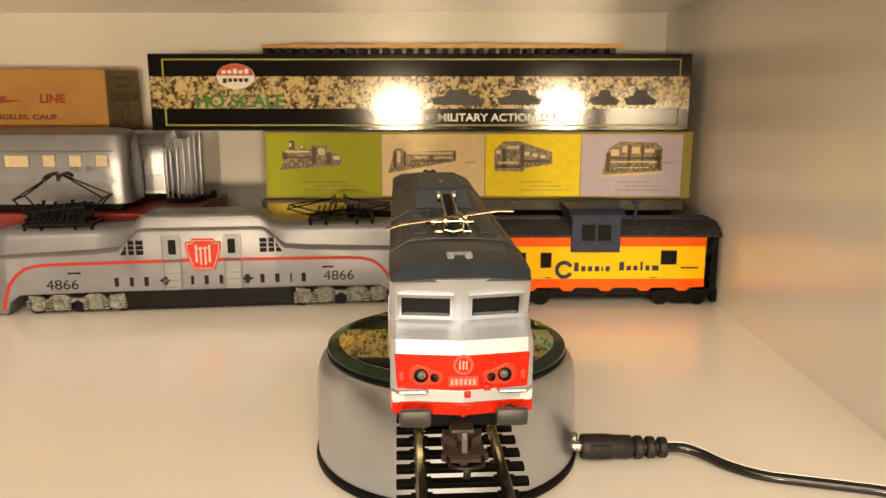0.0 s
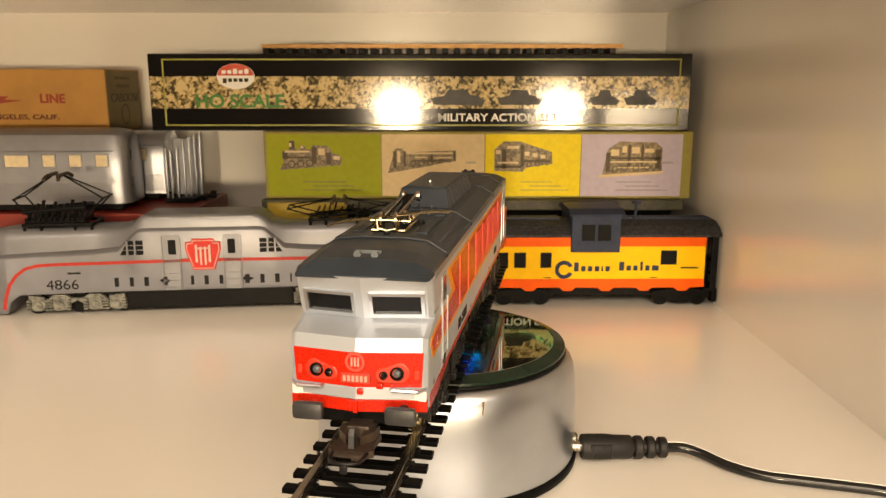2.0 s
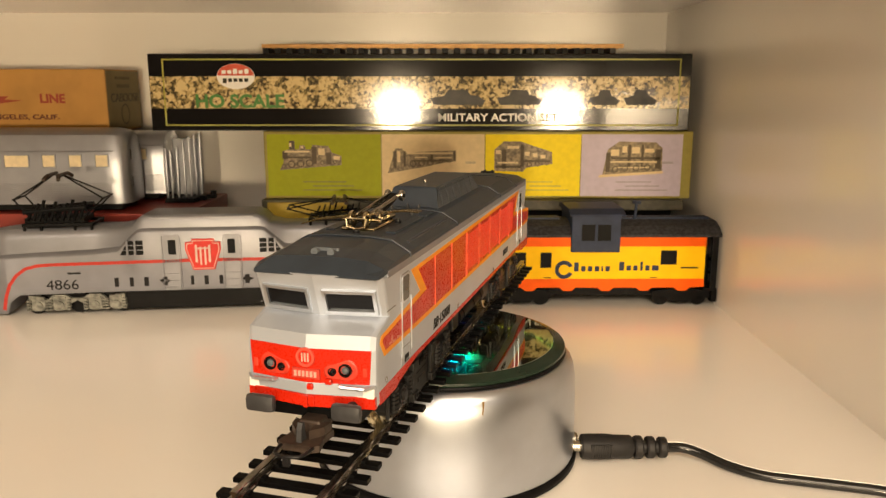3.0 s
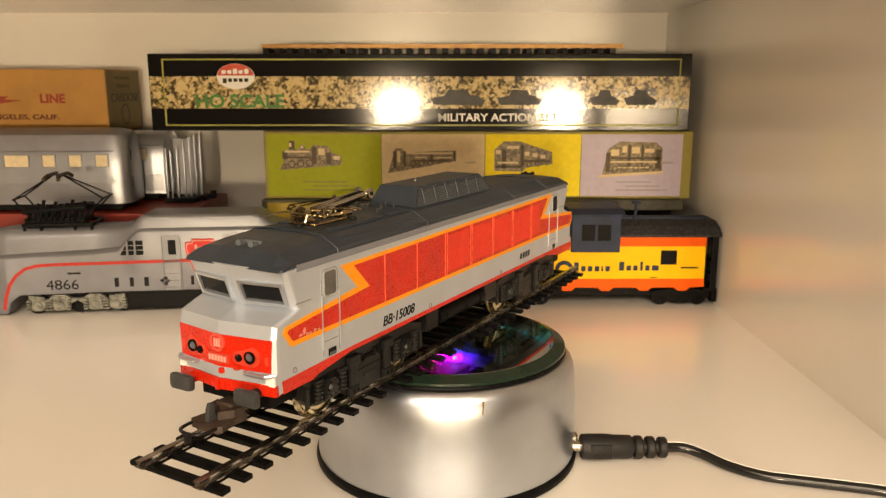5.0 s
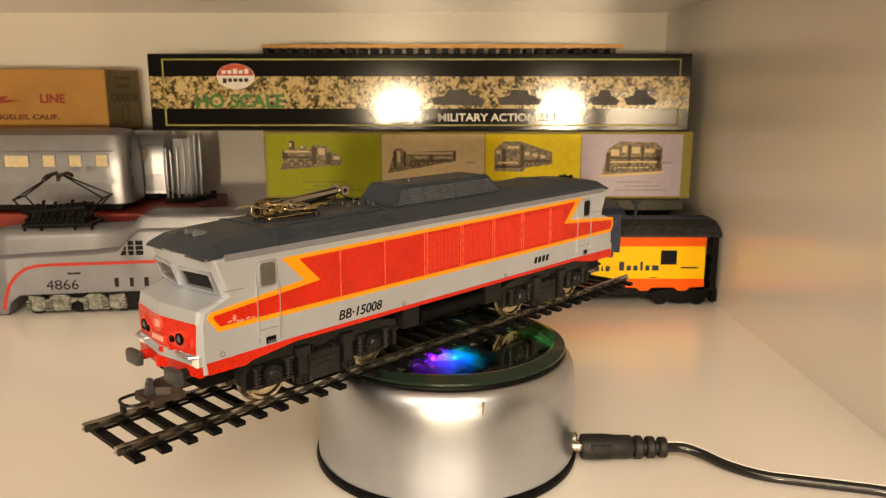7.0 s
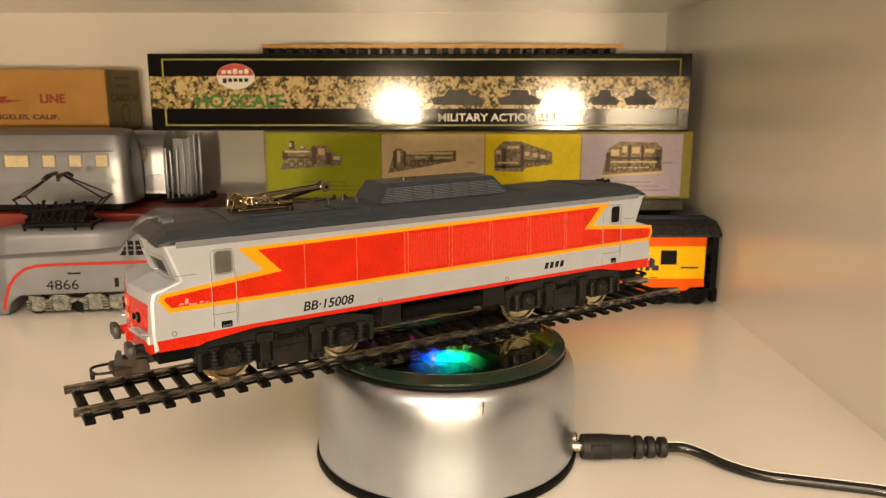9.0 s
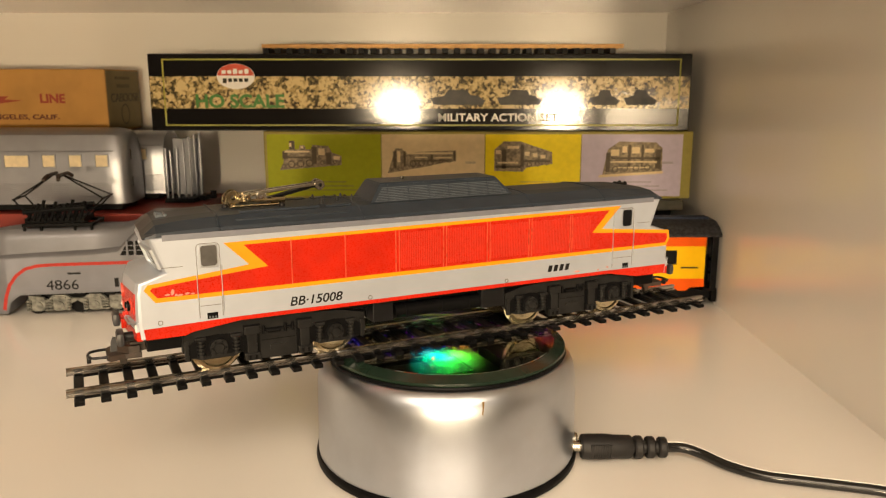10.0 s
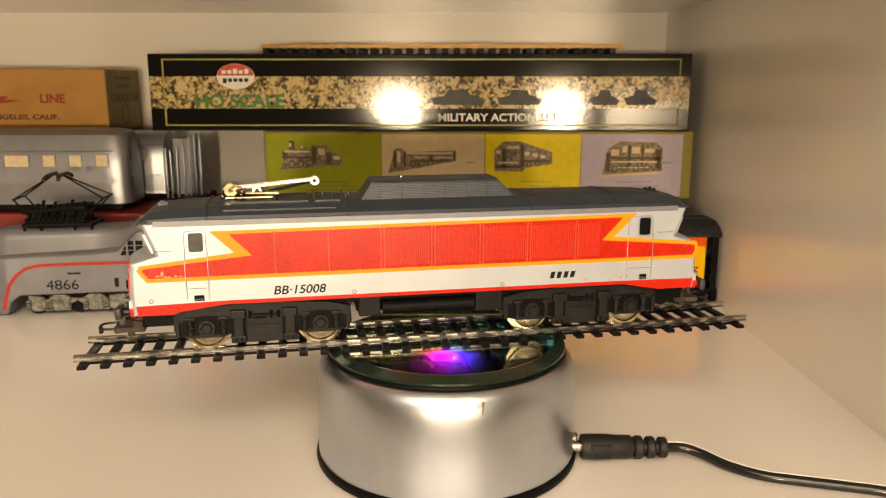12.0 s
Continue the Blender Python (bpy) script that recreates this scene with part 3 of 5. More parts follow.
    # chipped paint on the front tail of the stripe
    for x, z, w, h in ((81.6, 25.6, 1.3, 0.5), (80.4, 25.9, 0.9, 1.5), (79.6, 25.3, 0.7, 0.6), (78.2, 25.2, 1.5, 0.5), (76.4, 25.4, 1.1, 0.6), (75.0, 25.3, 0.9, 0.4)):
        pts = [(x, z), (x + w * 0.7, z - h * 0.3), (x + w, z + h * 0.4), (x + w * 0.4, z + h), (x - w * 0.2, z + h * 0.6)]
        part("paint_chip", prism(pts, HW + 0.1, HW + 0.26), FADED_WHITE, body, "chipped pale paint")
    for x, z, w in ((-56.5, 18.0, 2.6), (-69.0, 18.3, 1.2), (-64.8, 17.7, 1.0)):
        part("paint_smudge", prism([(x, z), (x + w * 0.5, z - 0.3), (x + w, z + 0.1), (x + w * 0.6, z + 0.5), (x + w * 0.2, z + 0.4)], HW, HW + 0.06), FADED, body, "faint pink smudge")
    lettering("side_number", "BB\u00b715008", 2.7, INK, body, at(48.0, HW + 0.06, 18.3) @ pose(0, 0, 0, 90, 0, 180), "black italic running number", shear=0.2, wide=1.07, bold=0.05)
    for k in range(4):
        bm = bmesh.new()
        x = -43.2 - k * 2.35
        box(bm, x - 1.45, x, HW - 0.05, HW + 0.12, 19.2, 21.4)
        bmesh.ops.transform(bm, matrix=Matrix(((1, 0, -0.25, 5.1), (0, 1, 0, 0), (0, 0, 1, 0), (0, 0, 0, 1))), verts=bm.verts)
        part("side_mark", bm, INK, body, "black slanted operator mark")

    # both ends
    def front_x(y):
        return 93.25 + 2.3 * max(0, 1 - abs(y) / (HW - 0.4))

    def strip(z0, z1, yr, off, ye=None, dz=0.0):
        ye = yr if ye is None else ye
        rings = []
        for k in (-1, -0.5, 0, 0.5, 1):
            y0, y1 = yr * k, ye * k
            rings.append([(front_x(y0) - 1.2, y0, z0), (front_x(y0) + off, y0, z0 - dz * (1 - abs(k))), (front_x(y1) + off, y1, z1 - dz * (1 - abs(k))), (front_x(y1) - 1.2, y1, z1)])
        return loft(rings)

    def glazing(y0, y1, z0, z1, d0, d1):
        rings = []
        for y, z in ((y0, z0), (y1, z0), (y1, z1), (y0, z1)):
            b = 2.3 * max(0, 1 - abs(y) / (HW - 0.4))
            x = 85.2 + 3.6 * (z - 31.9) / 10.1 + b
            rings.append([(x + d0, y, z - 0.36 * d0), (x + d1, y, z - 0.36 * d1)])
        bm = bmesh.new()
        lo = [bm.verts.new(r[0]) for r in rings]
        hi = [bm.verts.new(r[1]) for r in rings]
        bm.faces.new(lo), bm.faces.new(hi[::-1])
        for i in range(4):
            bm.faces.new((lo[i], hi[i], hi[(i + 1) % 4], lo[(i + 1) % 4]))
        return bm

    for f in (1, -1):
        M = at(XC, 0, 0) @ (Matrix() if f > 0 else pose(0, 0, 0, 0, 0, 180))

        def end_part(name, bm, mat, parent=body, label="", smooth=False):
            return part(name, bm, mat, parent, label, smooth, m=M)

        end_part("nose_panel", strip(18.8, 26.6, 14.2, 0.18, 14.6), RED, label="red nose panel")
        end_part("buffer_beam", strip(13.2, 15.9, HW - 0.25, 0.35), RED, label="red buffer beam")
        end_part("beam_band", strip(16.1, 18.5, HW - 0.25, 0.25), SILVER_SIDE, label="worn silver band above the beam")
        for s in (1, -1):
            end_part("beam_corner", boxed(92.6, 93.9, min(s * 9.6, s * 15.2), max(s * 9.6, s * 15.2), 15.6, 18.0, bevel=0.3), WHITE, label="chipped white beam corner")
        for y, r in ((9.0, 1.5), (6.1, 0.9), (-6.1, 0.9), (-9.0, 1.5)):
            x = front_x(y)
            hl = end_part("headlight", lathe([(0.01, -0.5), (r, -0.5), (r, 0.95), (r * 0.76, 1.0), (r * 0.68, 0.55), (0.01, 0.3)], 24, centre=(x, y, 22.1 - (0.4 if r < 1.2 else 0)), axis="x"), BLACK, label="black-rimmed headlight", smooth=True)
            bm = lathe([(0.01, 0.0), (r * 0.6, 0.0), (r * 0.5, 0.5), (0.01, 0.7)], 20, centre=(x + 0.45, y, 22.1 - (0.4 if r < 1.2 else 0)), axis="x")
            part("lens", bm, GLASS_DARK if r < 1.2 else HOUSING_GREY, hl, "", True)
        for sy in (1, -1):
            # one rounded moulding round each pair of lamps
            hull = [(9.2 + 2.5 * math.cos(radians(q)), 22.1 + 2.4 * math.sin(radians(q))) for q in range(-100, 81, 20)]
            hull += [(5.7 + 1.6 * math.cos(radians(q)), 21.6 + 1.6 * math.sin(radians(q))) for q in range(80, 261, 20)]
            bm = bmesh.new()
            base = [bm.verts.new((front_x(y) - 0.8, sy * y, z)) for y, z in hull]
            lip = [bm.verts.new((front_x(y) + 0.42, sy * y, z)) for y, z in hull]
            top = [bm.verts.new((front_x(y) + 0.55, sy * (7.6 + (y - 7.6) * 0.9), 21.9 + (z - 21.9) * 0.9)) for y, z in hull]
            k = len(hull)
            for q in range(k):
                bm.faces.new((base[q], base[(q + 1) % k], lip[(q + 1) % k], lip[q]))
                bm.faces.new((lip[q], lip[(q + 1) % k], top[(q + 1) % k], top[q]))
            bm.faces.new(top), bm.faces.new(base[::-1])
            end_part("lamp_surround", bm, POD_RED)
            end_part("corner_lug", boxed(front_x(13.2) - 0.6, front_x(13.2) + 0.4, sy * 13.2 - 0.5, sy * 13.2 + 0.5, 20.6, 22.6, bevel=0.15), POD_RED)
        x = front_x(0)
        end_part("badge", lathe([(1.6, -0.8), (2.2, -0.8), (2.2, 0.5), (1.6, 0.5)], 28, centre=(x - 0.1, 0, 24.6), axis="x"), material("faded_red_badge", (0.60, 0.085, 0.055), 0.4), label="round raised badge")
        bm = boxed(x - 0.8, x + 0.4, -0.2, 0.2, 23.6, 25.6)
        box(bm, x - 0.8, x + 0.4, 0.55, 0.9, 23.6, 25.6)
        box(bm, x - 0.8, x + 0.4, -0.9, -0.55, 23.6, 25.6)
        end_part("badge_mark", bm, FADED)
        end_part("number_plate", boxed(x - 1.2, x + 0.3, -3.3, 3.3, 19.7, 22.0, bevel=0.1), material("dull_red_plate", (0.5, 0.05, 0.03), 0.4), label="small plate with worn raised digits")
        bm = bmesh.new()
        for k in range(6):
            box(bm, x + 0.2, x + 0.5, -2.7 + k * 0.95, -2.1 + k * 0.95, 20.2, 21.5)
        end_part("plate_mark", bm, FADED)
        bm = bmesh.new()
        for s in (1, -1):
            tube(bm, [(front_x(15), s * 15.2, 18.4), (front_x(13) + 1.6, s * 13.5, 18.3), (front_x(8) + 1.4, s * 8.0, 18.5), (front_x(7) + 0.2, s * 7.6, 18.5)], 0.42, 6)
        end_part("handrail", bm, SILVER, label="silver front handrail")
        for s in (1, -1):
            end_part("lamp_bracket", boxed(x - 1.2 - (0.6 if s > 0 else 0), x + 0.7 - (0.5 if s > 0 else 0), 4.4 if s > 0 else 0.2, 6.0 if s > 0 else 1.7, 18.6 if s > 0 else 17.2, 20.0 if s > 0 else 18.6, bevel=0.45), RED)
            pane = end_part("windscreen", glazing(s * 2.4, s * 13.0, 33.5, 37.9, -0.4, 0.12), GLASS_DARK, label="dark windscreen pane")
            for a, b, c, d in ((1.7, 2.4, 32.7, 38.6), (13.0, 13.8, 32.7, 38.6), (2.4, 13.0, 32.6, 33.5), (2.4, 13.0, 37.9, 38.6)):
                part("windscreen_frame", glazing(s * a, s * b, c, d, -0.3, 0.75), SILVER, pane)
            part("inner_sill", glazing(s * 2.8, s * 12.4, 33.6, 33.85, 0.05, 0.22), HOUSING_GREY, pane)
            # buffers
            bm = bmesh.new()
            rod(bm, (92, s * 10.3, 13.6), (97.4, s * 10.3, 13.6), 1.35, 14)
            end_part("buffer_stem", bm, RED if s < 0 else FRAME_GREY, label="buffer stem", smooth=True)
            bm = boxed(96.6, 98.8, s * 10.3 - 3.5, s * 10.3 + 3.5, 11.6, 15.6, bevel=1.1)
            end_part("buffer", bm, BUFFER_GREY, label="wide black buffer head", smooth=True)
        bm = boxed(x - 1.4, x + 0.5, -1.9, 1.9, 13.6, 15.8, bevel=0.2)
        box(bm, x, x + 1.2, -0.5, 0.5, 13.2, 16.0, bevel=0.2)
        end_part("draw_hook", bm, RED, label="red draw hook plate")
    return L


WHEEL = material("pale_brassy_wheel", (0.72, 0.64, 0.45), 0.24, 1.0, vary=0.15, scale=300)
BOGIE_GREY = material("dull_bogie_plastic", (0.013, 0.013, 0.013), 0.36, vary=0.4, scale=260, bump=0.08, spec=0.28)


def build_running_gear(L):
    for cx in (51.2, -55.2):
        bm = bmesh.new()
        box(bm, cx - 26, cx + 26, -9.5, 9.5, 6.5, 13.5, bevel=0.5)
        bog = part("bogie", bm, FRAME_GREY, L, "dark grey bogie with moulded springs")
        for s in (1, -1):
            def slab(x0, x1, d0, d1, z0, z1, bevel=0.0):
                return boxed(x0, x1, min(s * d0, s * d1), max(s * d0, s * d1), z0, z1, bevel=bevel)

            pts = [(27.5, 12.6), (27.8, 7.4), (25.5, 5.2), (22, 4.4), (13, 4.4), (10.6, 5.4), (9.4, 2.4), (0, 2.2)]
            lower = [(cx + x, z) for x, z in pts] + [(cx - x, z) for x, z in pts[-2::-1]]
            upper = [(cx - 20, 14.3), (cx - 9, 15.0), (cx + 9, 15.0), (cx + 20, 14.3)]
            fr = part("side_frame", prism(lower + upper, min(s * 10.6, s * 13.0), max(s * 10.6, s * 13.0)), BOGIE_GREY, bog, "dull grey bogie side frame")
            for q in (-1, 1):
                wx = cx + q * 17.7
                # raised black plate paints the shade of the recess round the axle box
                arch = [(wx - 8.4, 5.4), (wx - 8.6, 9.0), (wx - 6.0, 11.2), (wx, 11.8), (wx + 6.0, 11.2), (wx + 8.6, 9.0), (wx + 8.4, 5.4)]
                part("axle_recess_shade", prism(arch, min(s * 12.9, s * 13.08), max(s * 12.9, s * 13.08)), BLACK, fr)
                bm = rod(bmesh.new(), (wx, s * 12.9, 7.9), (wx, s * 14.4, 7.9), 2.6, 18)
                rod(bm, (wx, s * 14.4, 7.9), (wx, s * 15.0, 7.9), 1.7, 14, 1.3)
                box(bm, wx - 2.2, wx + 2.2, min(s * 12.9, s * 13.9), max(s * 12.9, s * 13.9), 4.9, 7.9)
                ax = part("axle_box", bm, BOGIE_GREY, fr, "", True)
                for k in range(6):
                    a = k * math.pi / 3
                    part("axle_bolt", rod(bmesh.new(), (wx + 2.05 * math.cos(a), s * 14.3, 7.9 + 2.05 * math.sin(a)), (wx + 2.05 * math.cos(a), s * 14.65, 7.9 + 2.05 * math.sin(a)), 0.28, 6), BLACK, ax)
                for dx in (-5.0, 5.0):
                    bm = rod(bmesh.new(), (wx + dx, s * 13.6, 5.2), (wx + dx, s * 13.6, 11.0), 0.75, 10)
                    for i in range(5):
                        rod(bm, (wx + dx, s * 13.6, 5.6 + i * 1.1), (wx + dx, s * 13.6, 6.2 + i * 1.1), 1.15, 12)
                    box(bm, wx + dx - 1.5, wx + dx + 1.5, min(s * 13.0, s * 14.4), max(s * 13.0, s * 14.4), 10.6, 11.5, bevel=0.15)
                    part("spring", bm, BOGIE_GREY, fr)
                part("guard_strip", slab(wx + q * 8.9 - 0.6, wx + q * 8.9 + 0.6, 12.9, 13.7, 5.0, 10.6, 0.2), BOGIE_GREY, fr)
                x = cx + q * 8.0
                lk = part("link", slab(x - 1.5, x + 1.5, 12.9, 14.0, 3.4, 10.8, 0.25), BOGIE_GREY, fr)
                # black backing plate paints the shade that outlines the link
                part("link_shade_outline", slab(x - 2.5, x + 2.5, 12.9, 13.2, 2.4, 13.4), BLACK, lk)
                part("link_head", slab(x - 2.3, x + 2.3, 12.9, 14.5, 10.6, 13.2, 0.3), BOGIE_GREY, lk)
                part("link_foot", slab(x - 2.2, x + 2.2, 12.9, 14.5, 2.6, 4.8, 0.3), BOGIE_GREY, lk)
                for d in (-0.9, 0.9):
                    part("link_bolt", slab(x + d - 0.35, x + d + 0.35, 14.4, 14.7, 3.0, 4.3), BLACK, lk)
            bm = rod(bmesh.new(), (cx - 4.6, s * 13.3, 11.3), (cx + 4.6, s * 13.3, 11.3), 0.4, 8)
            rod(bm, (cx - 0.6, s * 13.3, 10.9), (cx + 3.4, s * 13.3, 10.9), 0.75, 10)
            for dx in (-4.4, -2.2, 4.4):
                rod(bm, (cx + dx, s * 13.3, 10.2), (cx + dx, s * 13.3, 12.6), 0.5, 8)
            part("damper", bm, BLACK, fr)
            part("frame_groove", slab(cx - 5.2, cx + 5.2, 12.9, 13.06, 7.9, 8.15), BLACK, fr)
            part("step_plate", slab(cx - 2.6, cx + 2.6, 12.9, 13.3, 5.2, 6.4, 0.1), BOGIE_GREY, fr)
        for wx in (cx - 17.7, cx + 17.7):
            bm = bmesh.new()
            rod(bm, (wx, -9.5, 6.6), (wx, 9.5, 6.6), 1.2, 12)
            w = part("wheelset", bm, FRAME_GREY, bog)
            for s in (1, -1):
                pr = [(1.0, 7.4 * s), (7.6, 7.4 * s), (7.7, 8.2 * s), (6.7, 8.5 * s), (6.6, 10.3 * s), (5.8, 10.4 * s), (5.4, 9.7 * s), (2.0, 9.7 * s), (1.0, 10.2 * s)]
                part("wheel", lathe(pr, 40, centre=(wx, 0, 6.62), axis="y"), WHEEL, w, "pale brassy wheel rim", True)
    bm = boxed(-27, 21.5, -8, 8, 9.0, 15.8, bevel=0.4)
    u = part("underframe", bm, BLACK, L, "black underframe with round reservoirs")
    part("battery_box", boxed(-27, -18, -13.6, 13.6, 8.6, 15.6, bevel=0.4), FRAME_GREY, u)
    part("battery_box", boxed(14, 21, -13.6, 13.6, 8.8, 15.6, bevel=0.4), FRAME_GREY, u)
    for s in (1, -1):
        bm = bmesh.new()
        rod(bm, (13.2, s * 12.0, 11.2), (-17.4, s * 12.0, 11.2), 2.3, 20)
        for x in (9, -4, -14):
            rod(bm, (x, s * 12.0, 11.2), (x + 0.8, s * 12.0, 11.2), 2.55, 20)
        part("air_reservoir", bm, BLACK, u, "", True)
    bm = boxed(-88, 84, -10.5, 10.5, 13.3, 15.9)
    part("floor_pan", bm, BLACK, u)
    for f in (1, -1):
        M = at(XC, 0, 0) @ (Matrix() if f > 0 else pose(0, 0, 0, 0, 0, 180))
        bm = boxed(78, 95, -2.6, 2.6, 6.4, 9.4, bevel=0.5)
        prism([(92, -4.6), (96.5, -4.2), (100.5, -5.0), (101.5, -3.6), (101.5, 3.6), (100.5, 5.0), (96.5, 4.2), (92, 4.6)], 5.0, 6.6, bm, "z")
        for q in (1, -1):
            prism([(92.5, q * 4.4), (95.5, q * 4.0), (98.5, q * 1.6), (94.0, q * 1.4)], 6.5, 8.6, bm, "z")
        box(bm, 96, 98, -0.9, 0.9, 2.4, 5.2, bevel=0.3)
        cp = part("coupler", bm, RUST, L, "brown plastic hook coupler", m=M)
        part("coupler_hook", prism([(97.6, 6.3), (100.4, 6.3), (100.0, 9.4), (99.4, 10.8), (98.4, 10.6), (98.3, 8.4)], -0.6, 0.6), BUFFER_GREY, cp, "grey upright hook")
        bm = smooth_tube([(97, -3.7, 6.0), (102.5, -3.7, 6.2), (105.6, -2.9, 6.2), (106.4, 0, 6.2), (105.6, 2.9, 6.2), (102.5, 3.7, 6.2), (97, 3.7, 6.0)], 0.42, 8, 4)
        box(bm, 105.6, 106.8, -0.8, 0.8, 3.9, 6.0, bevel=0.3)
        part("coupler_loop", bm, FRAME_GREY, cp, "dark coupling loop", True)
        bm = boxed(70, 91, -11, 11, 8.4, 13.2, bevel=0.4)
        part("beam_under", bm, BLACK, cp)


# ---- background trains ----
GG_SILVER = material("worn_silver_paint", (0.205, 0.21, 0.235), 0.36, 0.5, vary=0.1, scale=60, bump=0.05)
GG_GREY = material("grey_truck_casting", (0.19, 0.19, 0.165), 0.6, 0.1, vary=0.55, scale=320, bump=0.1)
STRIPE_RED = material("thin_red_stripe", (0.40, 0.026, 0.016), 0.45, spec=0.3)
KEY_RED = material("keystone_red", (0.55, 0.022, 0.014), 0.4, spec=0.3)


def build_streamliner():
    """Long electric: x along the side, origin under the middle of the near side, -y towards the viewer, z from the shelf."""
    m = at(-139, 171.4, 0) @ pose(0, 0, 0, 0, 0, 7.0)
    g = thing("streamlined_electric_locomotive", "silver streamlined model electric locomotive with a thin red stripe", "locomotive", m)
    W2 = 34.0  # width
    # hull: low hood ends and a taller cab in the middle; rings run along x
    def ring(x, inset, hood, shoulder, top, bot):
        y0, y1 = inset, W2 - inset
        c = W2 / 2
        k = hood / 6.4
        up = top - shoulder
        near = [(y0 + 0.6, bot), (y0, bot + 2), (y0, shoulder - 0.8), (y0 + 0.8 * k, shoulder + 0.3), (y0 + 4.2 * k, shoulder + min(1.6, up * 0.2)), (y0 + 4.6 * k, shoulder + up * 0.3), (y0 + 4.9 * k, shoulder + up * 0.62), (y0 + 6.0 * k, shoulder + up * 0.84), (y0 + 8.0 * k, shoulder + up * 0.96), (c - 3, top)]
        return [(x, y, z) for y, z in near] + [(x, 2 * c - y, z) for y, z in near[::-1]]
    st = []
    for x, inset, hood, shoulder, top, bot in ((-138, 11, 4, 22, 30, 8), (-134, 8, 5, 26, 38, 6), (-126, 4.0, 6, 30, 44.5, 3), (-116, 1.0, 6, 32.5, 47.5, 1.6), (-108, 0, 6, 33.2, 48.6, 1.6), (-106, 0, 6, 33.3, 48.8, 8), (-101, 0, 6, 33.6, 49, 12), (-60, 0, 6.4, 35.2, 49.2, 12.6), (-46, 0, 6.4, 36.5, 49.2, 12.6), (-38, 0, 3.5, 44, 50.5, 12.6), (-35, 0, 3.0, 46.5, 54.0, 12.6), (-31, 0, 3.0, 47, 56.0, 12.6)):
        st.append(ring(x, inset, hood, shoulder, top, bot))
    st += [[(-x, y, z) for x, y, z in r] for r in st[::-1]]
    body = part("body", loft(st), GG_SILVER, g, "silver body with low tapering hoods", True)
    # thin red stripe that sweeps down at the ends
    pts = [(-109.5, 4.0), (-108, 11), (-105.5, 18), (-101.5, 23.5), (-96.5, 27.2), (-90, 28.9), (-82, 29.3), (0, 30.0)]
    pts = pts + [(-x, z) for x, z in pts[-2::-1]]
    bm = bmesh.new()
    lo, hi = [], []
    for i, (x, z) in enumerate(pts):
        a, b = pts[max(i - 1, 0)], pts[min(i + 1, len(pts) - 1)]
        d = Vector((b[0] - a[0], b[1] - a[1])).normalized()
        n = Vector((-d.y, d.x)) * 0.9
        y = -0.25 if abs(x) < 108 else (-0.25 + (abs(x) - 108) * 0.16)
        lo.append((x - n.x, y, z - n.y)), hi.append((x + n.x, y, z + n.y))
    for i in range(len(pts) - 1):
        q = [bm.verts.new(p) for p in (lo[i], lo[i + 1], hi[i + 1], hi[i])]
        bm.faces.new(q)
    r = bmesh.ops.extrude_face_region(bm, geom=bm.faces[:])
    bmesh.ops.translate(bm, vec=(0, 0.5, 0), verts=[v for v in r["geom"] if isinstance(v, bmesh.types.BMVert)])
    part("stripe", bm, STRIPE_RED, body, "thin red sweeping stripe")
    # keystone
    key = [(-9.6, 40.6), (-9.9, 36.6), (-6.0, 24.6), (6.0, 24.6), (9.9, 36.6), (9.6, 40.6), (6.4, 40.6), (6.2, 42.4), (-6.2, 42.4), (-6.4, 40.6)]
    k = part("keystone_plate", prism(key, -1.3, 0.2), KEY_RED, body, "red keystone plate", m=at(0.8, 0, 0))
    bm = bmesh.new()
    for i, (x, z) in enumerate(key):
        x2, z2 = key[(i + 1) % len(key)]
        rod(bm, (x * 0.9, -1.4, 33 + (z - 33) * 0.9), (x2 * 0.9, -1.4, 33 + (z2 - 33) * 0.9), 0.22, 5)
    for x0, x1, z0, z1 in ((-4.4, -3.2, 29, 39), (-1.9, -0.9, 27.5, 38), (0.6, 1.6, 27.5, 38), (2.9, 4.1, 29, 39), (-4.4, 4.1, 36.6, 37.4)):
        box(bm, x0, x1, -1.55, -1.2, z0, z1)
    part("keystone_mark", bm, material("dull_cream_paint", (0.62, 0.45, 0.38), 0.5), k, "worn pale bars")
    # cab windows and doors
    for s in (1, -1):
        w = part("grille_window", prism([(s * 45.0, 33.8), (s * 32.2, 33.8), (s * 32.2, 42.0), (s * 40.2, 42.0)], -0.3, 0.3), BLACK, body, "three dark cab grilles")
        bm = bmesh.new()
        for x in (36.2, 40.4):
            box(bm, min(s * x, s * (x + 0.9)), max(s * x, s * (x + 0.9)), -0.6, 0.2, 33.6, 42.2)
        for z in (36.4, 39.2):
            box(bm, min(s * 32.2, s * 44), max(s * 32.2, s * 44), -0.45, 0.2, z, z + 0.35)
        part("grille_bar", bm, GG_SILVER, w)
        d = part("cab_door", boxed(s * 16.8 - 4.2, s * 16.8 + 4.2, -0.25, 0.3, 12.8, 45.0, bevel=0.15), GG_SILVER, body)
        part("door_window", boxed(s * 16.4 - 2.1, s * 16.4 + 2.1, -0.45, 0.2, 33.6, 42.0), BLACK, d, "dark door window")
        bm = bmesh.new()
        for x in (-5.0, 5.0):
            rod(bm, (s * 16.8 + x, -0.6, 14), (s * 16.8 + x, -0.6, 44), 0.22, 6)
        for z in (14.5, 18.5, 22.5):
            rod(bm, (s * 16.8 - 5, -0.6, z), (s * 16.8 + 5, -0.6, z), 0.2, 6)
        part("ladder", bm, GG_SILVER, d)
